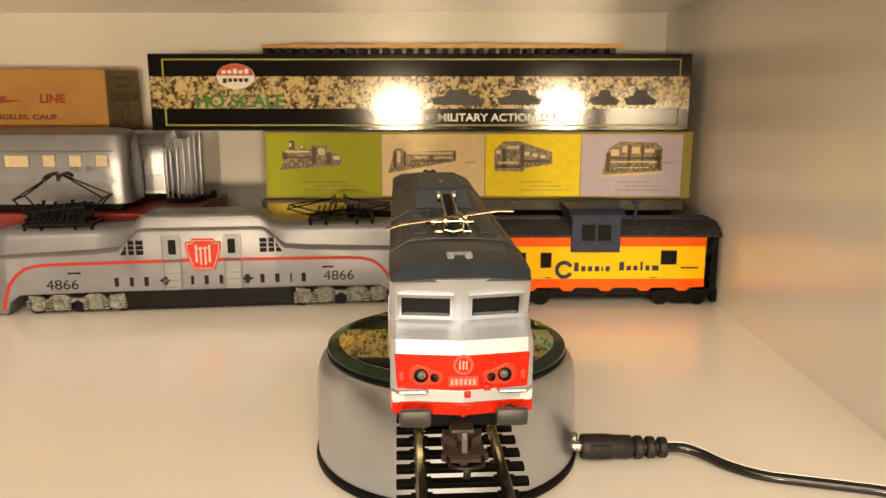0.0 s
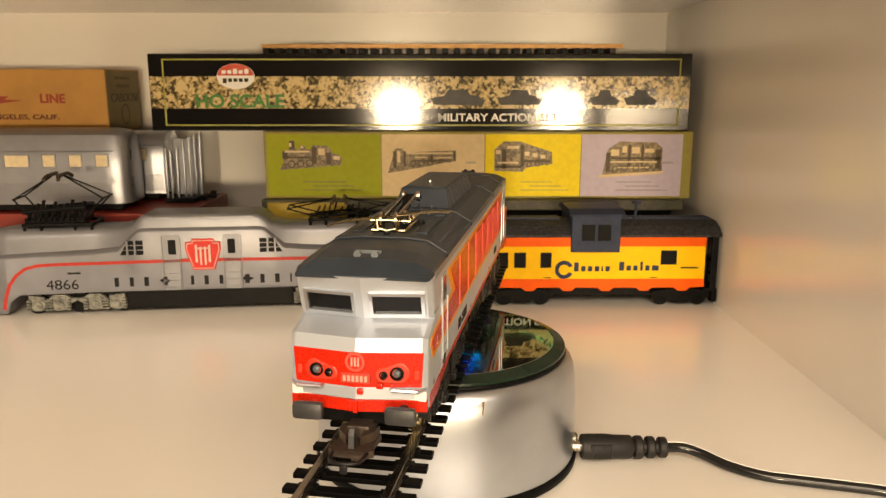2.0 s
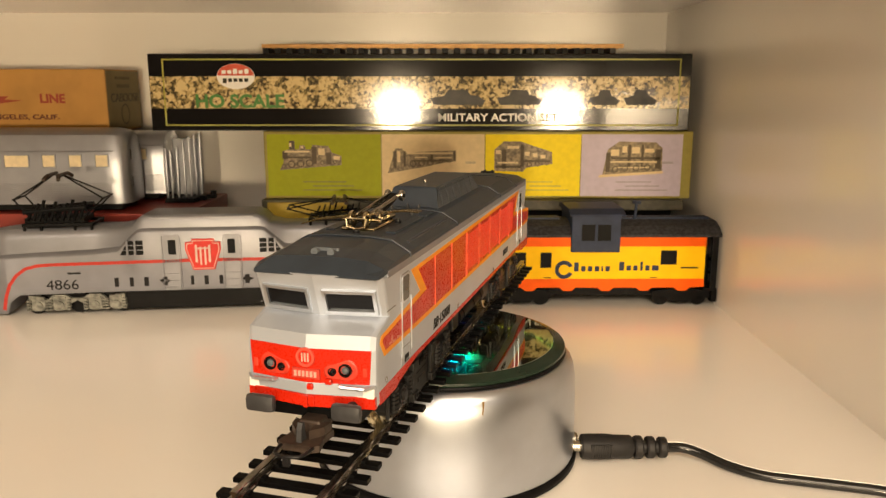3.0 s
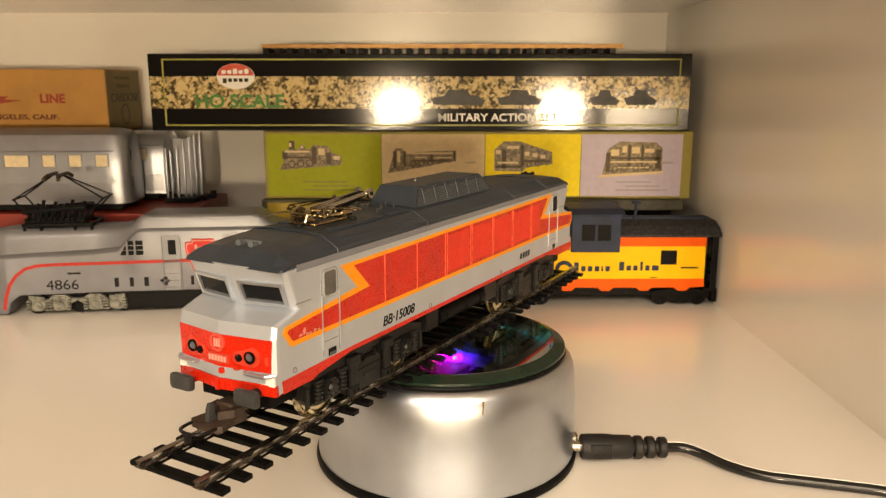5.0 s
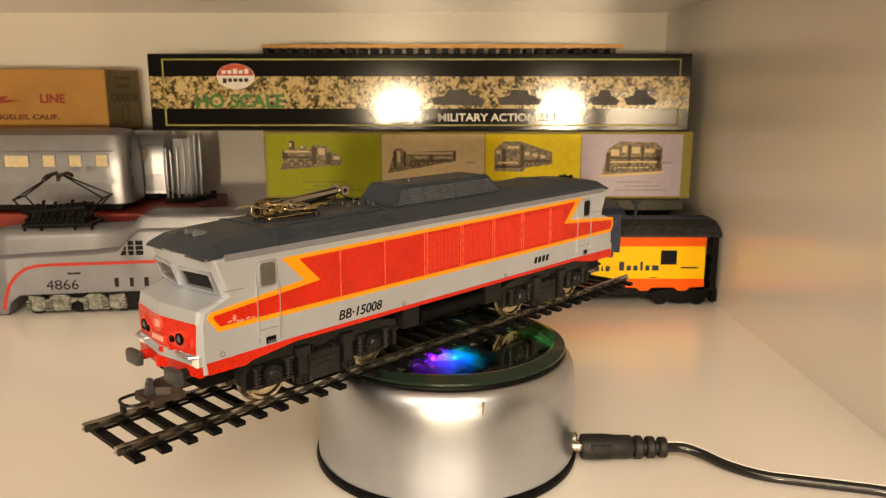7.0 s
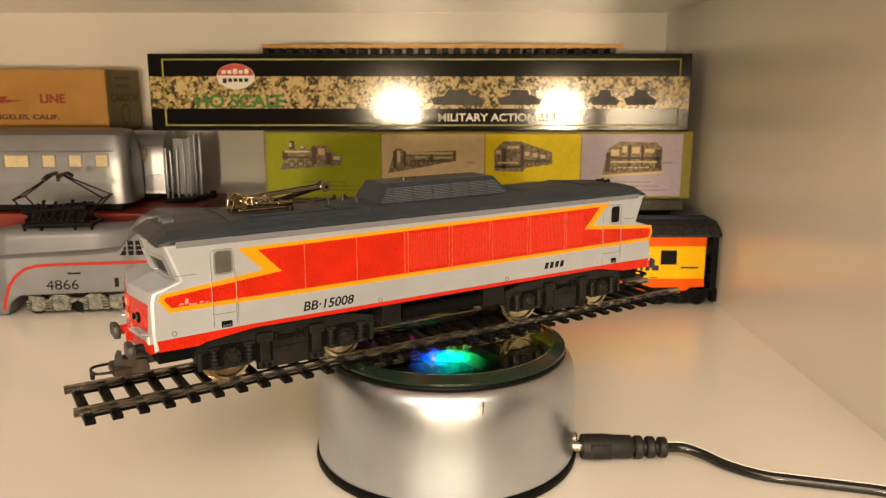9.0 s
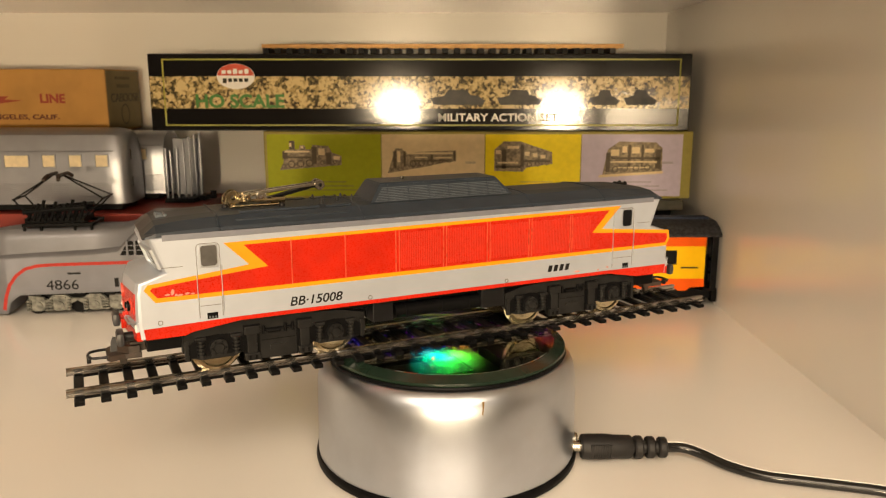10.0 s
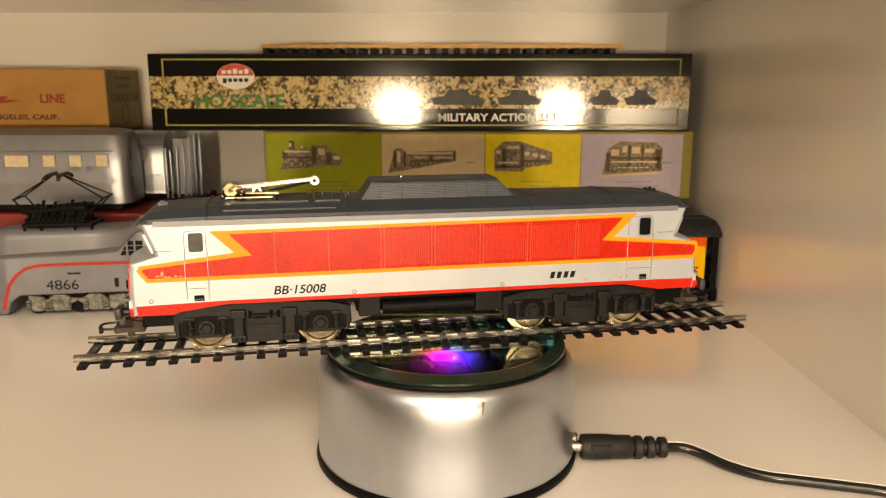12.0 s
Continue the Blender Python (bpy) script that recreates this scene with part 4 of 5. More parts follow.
        lettering("running_number", "4866", 5.6, INK, body, at(s * 77 - 9.2, -0.05, 15.5 + s * 0.6) @ UPRIGHT, "black running number", wide=1.1)
        bm = boxed(s * 70.5 - 3.5, s * 70.5 + 3.5, -0.3, 0.2, 23.6, 24.6)
        part("number_bar", bm, INK, body)
    # company name: one plain shape a letter
    for cx, wd in ((-48, 3.7), (-39.8, 3.6), (-31.7, 4.2), (-21.3, 4.2), (-6.3, 3.0), (1.5, 3.9), (9.7, 3.5), (24.4, 4.2), (32.9, 4.0), (41.4, 4.2), (49.2, 1.5), (56.4, 4.0)):
        marks = bmesh.new()
        box(marks, cx - wd * 0.3, cx + wd * 0.3, -0.3, 0.2, 15.6, 20.8, bevel=0.15)
        part("name_mark", marks, INK, body, "black company letter bar")
    for cx in (-21.3, 24.6):
        part("dark_smudge", prism([(cx - 3.4, 18.6), (cx - 0.6, 20.0), (cx + 0.4, 21.2), (cx + 1.2, 19.4), (cx + 3.6, 18.6), (cx + 1.4, 17.4), (cx + 0.4, 15.6), (cx - 0.8, 17.2)], -0.36, 0.2), INK, body, "dark rubbed smudge")
    # roof details
    bm = bmesh.new()
    for x0, x1 in ((-29, -1), (1, 29)):
        box(bm, x0, x1, 2.0, 3.0, 53.5, 54.6)
    part("roof_rail", bm, GG_SILVER, body)
    # underframe and trucks
    part("underframe", boxed(-44, 50, 1.5, 32.5, 2.0, 12.4, bevel=0.5), BLACK, g, "black underframe skirt")
    for s in (1, -1):
        cx = s * 74 + 3.5
        tr = part("truck", boxed(cx - 25, cx + 25, 6, 28, 4.5, 12.4, bevel=0.5), FRAME_GREY, g, "dark truck with grey cast side frames")
        for yy in (2.0, 32.0):
            edge = [(0, 8.2), (4, 6.2), (7, 2.6), (12, 2.4), (15, 6.2), (19, 2.6), (23.5, 2.4), (26, 5), (26, 11.5), (20.5, 11.0), (16.5, 8.6), (13, 11.6), (6.5, 11.6), (3, 9.4)]
            sf = prism([(cx + x, z) for x, z in edge] + [(cx - x, z) for x, z in edge[:0:-1]], yy - 1.2, yy + 1.2)
            f = part("side_frame", sf, GG_GREY, tr, "grey cast side frame")
            for wx in (cx - 21, cx - 9.5, cx + 9.5, cx + 21):
                bm = bmesh.new()
                rod(bm, (wx, yy - 2.2, 5.6), (wx, yy, 5.6), 2.3, 16)
                box(bm, wx - 3.4, wx + 3.4, yy - 1.8, yy - 0.6, 9.2, 10.8, bevel=0.3)
                for dx in (-4.9, 4.9):
                    for i in range(4):
                        rod(bm, (wx + dx, yy - 1.6, 3.0 + i * 1.7), (wx + dx, yy - 1.6, 4.0 + i * 1.7), 1.4, 10)
                part("axle_box", bm, GG_GREY, f)
        for wx in (cx - 23, cx, cx + 23):
            bm = bmesh.new()
            for yy in (4.6, 27.4):
                rod(bm, (wx, yy, 6.2), (wx, yy + 2, 6.2), 6.2, 24)
            rod(bm, (wx, 4.6, 6.2), (wx, 29.4, 6.2), 1.2, 10)
            part("wheelset", bm, BLACK, tr)
    # pantographs, dark wire diamonds on the hoods
    for s, top in ((-1, 78.0), (1, 62.0)):
        cx = s * 76 - (4 if s < 0 else -2)
        bm = boxed(cx - 18, cx + 20, 6, 8, 49.8, 51.6, bevel=0.3)
        box(bm, cx - 18, cx + 20, 26, 28, 49.8, 51.6, bevel=0.3)
        for x in (-17, -8, 10, 19):
            box(bm, cx + x - 0.8, cx + x + 0.8, 6, 28, 50.0, 51.2)
            rod(bm, (cx + x, 7, 47.5), (cx + x, 7, 50), 0.9, 8)
            rod(bm, (cx + x, 27, 47.5), (cx + x, 27, 50), 0.9, 8)
        p = part("pantograph", bm, BLACK, g, "dark wire diamond pantograph")
        bm = bmesh.new()
        h = (top - 52) * 0.5
        for y in (9, 25):
            tube(bm, [(cx - 12, y, 52), (cx - 22 - (0 if top > 70 else 8), y, 52 + h), (cx - 2, 17, top)], 0.45, 6)
            tube(bm, [(cx + 12, y, 52), (cx + 26 + (0 if top > 70 else 4), y, 52 + h), (cx + 2, 17, top)], 0.45, 6)
            tube(bm, [(cx - 12, y, 52), (cx + 12, y, 54)], 0.8, 6)
        for x in (-22 - (0 if top > 70 else 8), 26 + (0 if top > 70 else 4)):
            rod(bm, (cx + x, 8, 52 + h), (cx + x, 26, 52 + h), 0.5, 6)
        for i in range(9):
            rod(bm, (cx - 14 + i * 3.4, 9 + i, 52), (cx - 12 + i * 3.4, 24 - i, 56 + (i * 5) % 4), 0.5, 6)
        part("wire_frame", bm, BLACK, p)
        if top > 70:
            part("spring_tray", boxed(cx - 17, cx + 15, 8, 26, 51.5, 54.5, bevel=0.5), BLACK, p)
            for i in range(10):
                bm = bmesh.new()
                rod(bm, (cx - 15 + i * 3.1, 7, 53), (cx - 13 + i * 3.1, 12, 60 + (i * 7) % 5), 0.9, 7)
                rod(bm, (cx - 15 + i * 3.1, 20, 60), (cx - 12 + i * 3.1, 10, 55 + (i * 3) % 4), 0.7, 7)
                part("lever", bm, BLACK, p)
            for y in (10, 24):
                part("spring", rod(bmesh.new(), (cx - 18, y, 57.5), (cx + 16, y, 60), 1.4, 10), BLACK, p)
        bm = bmesh.new()
        tube(bm, [(cx - 4, 6, top - 2), (cx - 3, 10, top), (cx - 3, 24, top), (cx - 4, 28, top - 2)], 1.1, 8)
        tube(bm, [(cx + 4, 6, top - 2), (cx + 3, 10, top), (cx + 3, 24, top), (cx + 4, 28, top - 2)], 1.1, 8)
        part("contact_shoe", bm, RUST, p, "tarnished brass contact shoe")
    return g


CAB_YELLOW = material("caboose_yellow", (0.90, 0.52, 0.001), 0.5, spec=0.15, vary=0.06, scale=120, bump=0.03)
CAB_ORANGE = material("vermilion_orange", (0.86, 0.11, 0.002), 0.5, spec=0.15, vary=0.08, scale=120)
CAB_BLUE = material("dark_navy_plastic", (0.026, 0.036, 0.068), 0.5, spec=0.2, vary=0.2, scale=150, bump=0.05)


CAB_ROOF = material("speckled_dark_roof", (0.034, 0.034, 0.038), 0.55, spec=0.25, vary=0.6, scale=500, bump=0.2)


def build_caboose():
    """x along the side from its left end, y from the near side, z from the shelf."""
    c = thing("caboose", "yellow and orange model caboose with a dark navy roof", "caboose", at(-1.3, 178, 0) @ pose(0, 0, 0, 0, 0, 0.8))
    x0, x1, Wd = 24.0, 151.5, 33.0
    body = part("body", boxed(x0, x1, 0, Wd, 13.0, 39.0, bevel=0.4), CAB_YELLOW, c, "yellow body side", m=at(0, 0, 2.7))
    part("upper_band", boxed(x0 - 0.1, x1 + 0.1, -0.2, Wd + 0.2, 33.6, 39.2, bevel=0.2), CAB_ORANGE, body, "orange upper band")
    pts = [(x0, 14.4), (x1, 14.4), (x1, 9.6)]
    x = x1 - 8
    for k in range(6):
        pts += [(x - k * 22.3, 9.2), (x - k * 22.3 - 2.5, 7.2), (x - k * 22.3 - 7, 7.2), (x - k * 22.3 - 9.5, 9.2)]
    pts += [(x0, 9.2)]
    pts = [q for q in pts if q[0] >= x0]
    for yy in (-0.2, Wd - 0.6):
        part("lower_band", prism(pts, yy, yy + 0.8), CAB_ORANGE, body, "orange scalloped sill")
    for wx0, wx1, z0, z1 in ((30.5, 36.5, 21.6, 29.6), (41.0, 46.8, 21.6, 29.6), (56.2, 61.6, 21.6, 29.6), (126.0, 134.2, 23.4, 30.8)):
        w = part("window", boxed(wx0, wx1, -0.25, 0.4, z0, z1), BLACK, body, "black side window")
        bm = bmesh.new()
        for q in ((wx0 - 0.5, wx0, z0 - 0.5, z1 + 0.5), (wx1, wx1 + 0.5, z0 - 0.5, z1 + 0.5), (wx0, wx1, z0 - 0.5, z0), (wx0, wx1, z1, z1 + 0.5)):
            box(bm, q[0], q[1], -0.45, 0.2, q[2], q[3])
        part("window_frame", bm, INK, w)
    # company name as plain shapes
    bm = lathe([(3.1, -0.35), (5.4, -0.35), (5.4, 0.2), (3.1, 0.2)], 28, centre=(69.6, 0, 19.9), axis="y")
    bmesh.ops.delete(bm, geom=[v for v in bm.verts if v.co.x > 72.6 and 18.2 < v.co.z < 21.8], context="VERTS")
    part("name_mark", bm, CAB_BLUE, body, "dark round company mark")
    x = 75.2
    for i, wd in enumerate((3.2, 3.0, 3.0, 3.0, 1.3, 3.0, 0, 3.4, 3.0, 3.0, 2.0, 3.0, 4.4)):
        if not wd:
            x += 4.0
            continue
        tall = 2.2 if i in (0, 7, 10) else 0
        part("name_mark", boxed(x + 0.15, x + wd - 0.35, -0.35, 0.2, 18.9 + (i > 6) * 0.4, 22.0 + tall + (i > 6) * 0.4, bevel=0.4), CAB_BLUE, body, "dark company letter bar")
        x += wd + 0.95
    bm = boxed(137.5, 147.5, -0.3, 0.2, 20.6, 21.4)
    for q in (58, 120):
        box(bm, q, q + 4, -0.3, 0.2, 14.9, 15.4)
    part("small_mark", bm, INK, body)
    # roof
    rr = []
    for x in (x0 - 9, x0 - 8, 158.6, 160.2):
        e = 1.0 if x in (x0 - 9, 160.2) else 0
        rr.append([(x, -1.2 + e, 41.9), (x, -1.3 + e, 43.4), (x, 4, 47.6 - e), (x, 11, 50.2 - e), (x, 22, 50.2 - e), (x, Wd - 4, 47.6 - e), (x, Wd + 1.3 - e, 43.4), (x, Wd + 1.2 - e, 41.9)])
    roof = part("roof", loft(rr), CAB_ROOF, c, "dark speckled curved roof")
    part("running_board", boxed(18, 68, 12.5, 20.5, 50.1, 51.2), CAB_BLUE, roof)
    part("running_board", boxed(104, 156, 12.5, 20.5, 50.2, 51.2), CAB_BLUE, roof)
    cup = part("cupola", boxed(73.0, 101.0, -2.6, Wd + 2.6, 33.4, 55.0, bevel=0.5), CAB_BLUE, c, "dark navy bay cupola")
    part("cupola_roof", prism([(-4.0, 54.6), (-4.2, 55.6), (3, 58.0), (30, 58.0), (37.2, 55.6), (37.0, 54.6)], 71.5, 103.0, axis="x"), CAB_BLUE, cup)
    for a in (78.6, 87.8):
        part("cupola_window", boxed(a, a + 7.6, -2.9, -2.2, 40.2, 49.6), BLACK, cup, "black cupola window")
    bm = bmesh.new()
    rod(bm, (112, 12, 46), (113, 12, 60), 0.9, 8)
    rod(bm, (113, 12, 59.6), (113, 12, 61.4), 2.6, 12)
    part("smoke_pipe", bm, CAB_BLUE, roof, "thin roof stack")
    # porches
    for a, b in ((151.8, 159.8), (14.0, 23.8)):
        pl = part("porch", boxed(a, b, 1, Wd - 1, 9.0, 11.0, bevel=0.3), BLACK, c, "dark end porch with railings")
        e = b - 1.2 if a > 100 else a + 1.2
        for y in (2, 9, 16, 23, 31):
            part("railing_post", rod(bmesh.new(), (e, y, 10.5), (e, y, 41.8 if y in (2, 31) else 28), 0.8, 8), BLACK, pl)
        for z in (18, 26):
            part("railing_bar", rod(bmesh.new(), (e, 2, z), (e, 31, z), 0.6, 8), BLACK, pl)
        bm = boxed(e - 2, e + 1, 0.5, 7, 3.0, 10)
        box(bm, e - 2, e + 1, Wd - 7, Wd - 0.5, 3.0, 10)
        part("porch_step", bm, BLACK, pl)
        part("ladder_panel", boxed(e - 3.2, e + 0.6, 1.2, 2.4, 10.8, 41.8, bevel=0.3), BLACK, pl)
        # added black sheet over the body end makes the open porch dark inside
        part("porch_dark_back", boxed(a + 0.2 if a > 100 else b - 0.8, a + 0.8 if a > 100 else b - 0.2, 1, Wd - 1, 11, 41.8), BLACK, pl)
    part("underframe", boxed(26, 150, 6, 27, 5.5, 12.8, bevel=0.4), BLACK, c, "black underframe")
    for cx in (46, 139.0):
        bm = prism([(cx - 17, 9), (cx - 17, 5), (cx - 8, 4), (cx - 4, 2.4), (cx + 4, 2.4), (cx + 8, 4), (cx + 17, 5), (cx + 17, 9), (cx + 6, 10.5), (cx - 6, 10.5)], 2.0, 4.2)
        tr = part("truck", bm, BLACK, c, "black sprung truck")
        for wx in (cx - 11, cx + 11):
            bm = bmesh.new()
            for y in (5.0, 25.6):
                rod(bm, (wx, y, 5.0), (wx, y + 2.4, 5.0), 5.0, 22)
            rod(bm, (wx, 2, 5.0), (wx, 27, 5.0), 1.4, 10)
            part("wheelset", bm, BLACK, tr)
    return c


CAR_STEEL = material("stainless_car_paint", (0.31, 0.32, 0.355), 0.36, 0.8, vary=0.08, scale=80, bump=0.04)
WARM_WINDOW = material("cream_window_film", (0.72, 0.60, 0.38), 0.5)


def build_passenger_car(name_label, m, length, rounded, height):
    """x from the right-hand end leftwards; y from the near side; z from its wheels."""
    c = thing("passenger_car", name_label, "railway carriage", m, "stainless passenger cars")
    Wd, H = 34.0, height
    rings = []
    def sec(x, ins, top):
        return [(x, ins, 5), (x, ins - 0.0, 30), (x, ins + 0.8, 36), (x, ins + 4, top - 4), (x, ins + 9, top - 1), (x, Wd / 2, top), (x, Wd - ins - 9, top - 1), (x, Wd - ins - 4, top - 4), (x, Wd - ins - 0.8, 36), (x, Wd - ins, 30), (x, Wd - ins, 5)]
    ends = ((0, 6.0, H - 5), (-1.2, 3.4, H - 2.6), (-4.0, 1.2, H - 0.8), (-9, 0.2, H), (-14, 0, H)) if rounded else ((0, 0.4, H - 0.5), (-0.8, 0, H))
    for x, ins, top in ends:
        rings.append(sec(x, ins, top))
    rings.append(sec(-length, 0, H))
    body = part("body", loft(rings), CAR_STEEL, c, "polished silver body", True)
    for i in range(9):
        bm = bmesh.new()
        z = 7.5 + i * 1.25
        rod(bm, (-10 if rounded else -1, 0.05, z), (-length, 0.05, z), 0.3, 6)
        part("corrugation", bm, CAR_STEEL, body)
    x = -11.5
    k = 0
    while x > -length + 10:
        wd = 15.5 if k % 4 == 3 else 8.6
        w = part("window", boxed(x - wd + 1.4, x, -0.2, 0.5, 28.0, 35.0, bevel=0.3), WARM_WINDOW, body, "cream lit-looking window")
        bm = bmesh.new()
        for q in ((x, x + 0.6, 27.6, 35.4), (x - wd + 0.8, x - wd + 1.4, 27.6, 35.4), (x - wd + 1.4, x, 27.4, 28.0), (x - wd + 1.4, x, 35.0, 35.6)):
            box(bm, q[0], q[1], -0.4, 0.3, q[2], q[3])
        part("window_frame", bm, CAR_STEEL, w)
        x -= wd + 7.2
        k += 1
    bm = bmesh.new()
    rod(bm, (-8 if rounded else -1, 0.6, 37.4), (-length, 0.6, 37.4), 0.35, 6)
    part("drip_rail", bm, CAR_STEEL, body)
    part("underframe", boxed(-length + 2, -6, 3, 31, 1.2, 5.4), BLACK, c, "black underframe and wheels")
    if rounded:
        for s in (0, 1):
            bm = bmesh.new()
            z = 15 + s * 17
            rod(bm, (-1.0, 8, z), (-1.0, 8, z + 6), 1.2, 8)
            part("end_lamp", bm, CHROME, body)
    for wx in (-22, -46, -length + 30):
        bm = bmesh.new()
        for y in (5, 27):
            rod(bm, (wx, y, 4.2), (wx, y + 2.4, 4.2), 4.2, 18)
        part("wheelset", bm, BLACK, c)
    return c


def build_gangway(m):
    """The folded end of a carriage: upright bright bars fanned out on a dark sill."""
    g = thing("carriage_end_gate", "bright upright metal bars of a carriage end on a dark sill", "railway carriage", m, "stainless passenger cars")
    part("sill", boxed(-2, 24, 0, 26, 0, 3.4, bevel=0.4), BLACK, g, "black sill")
    for x, y, h, dz in ((0.5, 1, 37, 0), (4.0, 2, 35.5, 0), (8.8, 3, 37, 0), (13.4, 6, 39.5, 4), (16.6, 10, 40, 5), (19.8, 14, 40, 6.5), (22.8, 18, 39, 8)):
        part("upright_bar", boxed(x - 0.9, x + 0.9, y, y + 2.2, 3.2, 3.2 + dz + h, bevel=0.6), CAR_STEEL, g, "", True)
    bm = boxed(24, 30, 8, 18, 0.4, 4.2, bevel=0.5)
    box(bm, 29, 37, 10, 16, 1.8, 4.6, bevel=0.5)
    box(bm, 33, 37.5, 11, 13, 4.0, 7.6, bevel=0.4)
    part("end_coupler", bm, BLACK, g, "black plastic coupler")
    part("end_panel", boxed(-1, 22, 20, 24, 3.3, 46, bevel=0.4), CAR_STEEL, g)
    return g


# ---- boxes ----
def build_support(name, label, mat, x0, x1, y0, y1, z0, z1):
    ob = thing(name, label, "box")
    part("carton", boxed(x0, x1, y0, y1, z0, z1 - 8, bevel=0.5), mat, ob)
    part("lid", boxed(x0 - 0.6, x1 + 0.6, y0 - 0.6, y1 + 0.6, z1 - 14, z1, bevel=0.6), mat, ob)
    return ob


def camouflage():
    m = material("camouflage_print", (0.62, 0.46, 0.22), 0.10, bump=0.12, fine=420, spec=0.4)
    n, l = m.node_tree.nodes, m.node_tree.links
    co = n.new("ShaderNodeTexCoord")
    v = n.new("ShaderNodeTexVoronoi")
    v.inputs["Scale"].default_value = 560
    ns = n.new("ShaderNodeTexNoise")
    ns.inputs["Scale"].default_value, ns.inputs["Detail"].default_value = 150, 6
    ns.inputs["Roughness"].default_value = 0.75
    l.new(co.outputs["Object"], ns.inputs["Vector"])
    l.new(co.outputs["Object"], v.inputs["Vector"])
    mx = n.new("ShaderNodeMath")
    mx.operation = "MULTIPLY_ADD"
    l.new(v.outputs["Color"], mx.inputs[0])
    mx.inputs[1].default_value = 0.34
    l.new(ns.outputs["Fac"], mx.inputs[2])
    r = n.new("ShaderNodeValToRGB")
    r.color_ramp.interpolation = "CONSTANT"
    e = r.color_ramp.elements
    e[0].color, e[1].color = (0.055, 0.045, 0.03, 1), (0.16, 0.13, 0.06, 1)
    e[0].position, e[1].position = 0.0, 0.57
    for pos, col in ((0.63, (0.42, 0.31, 0.14, 1)), (0.70, (0.62, 0.49, 0.25, 1))):
        k = e.new(pos)
        k.color = col
    l.new(mx.outputs[0], r.inputs["Fac"])
    b = n["Principled BSDF"]
    for link in list(b.inputs["Base Color"].links):
        l.remove(link)
    l.new(r.outputs["Color"], b.inputs["Base Color"])
    return m


GLOSS_BLACK = material("glossy_black_card", (0.007, 0.007, 0.008), 0.085, vary=0.2, scale=40, bump=0.12, fine=420, spec=0.35)
GOLD_LINE = material("yellow_green_line", (0.32, 0.30, 0.03), 0.4)
CARD_GREEN = material("moss_green_print", (0.36, 0.39, 0.008), 0.5, spec=0.2, vary=0.06)
CARD_CREAM = material("cream_print", (0.76, 0.60, 0.34), 0.5, spec=0.2, vary=0.06)
CARD_YELLOW = material("yellow_print", (0.92, 0.72, 0.01), 0.5, spec=0.2, vary=0.06)
CARD_LILAC = material("lilac_print", (0.56, 0.49, 0.60), 0.5, spec=0.2, vary=0.06)
SEPIA = material("sepia_print", (0.34, 0.26, 0.145), 0.5, vary=0.3, scale=480, second=(0.13, 0.10, 0.06))
OLIVE_CARD = material("olive_card", (0.30, 0.25, 0.04), 0.5, vary=0.1)
KRAFT = material("orange_kraft_card", (0.46, 0.235, 0.05), 0.6, vary=0.12, scale=60, bump=0.05)
KRAFT_DARK = material("olive_kraft_card", (0.25, 0.19, 0.08), 0.6, vary=0.15, scale=60, bump=0.05)
INK_BROWN = material("brown_black_print", (0.12, 0.092, 0.058), 0.5, spec=0.2)
VEHICLE_INK = material("dark_brown_print", (0.030, 0.026, 0.018), 0.35, spec=0.2, vary=0.5, scale=150, second=(0.014, 0.013, 0.011))
DARK_RED_INK = material("dark_red_ink", (0.30, 0.045, 0.02), 0.6)
GREEN_INK = material("green_ink", (0.05, 0.20, 0.03), 0.5)


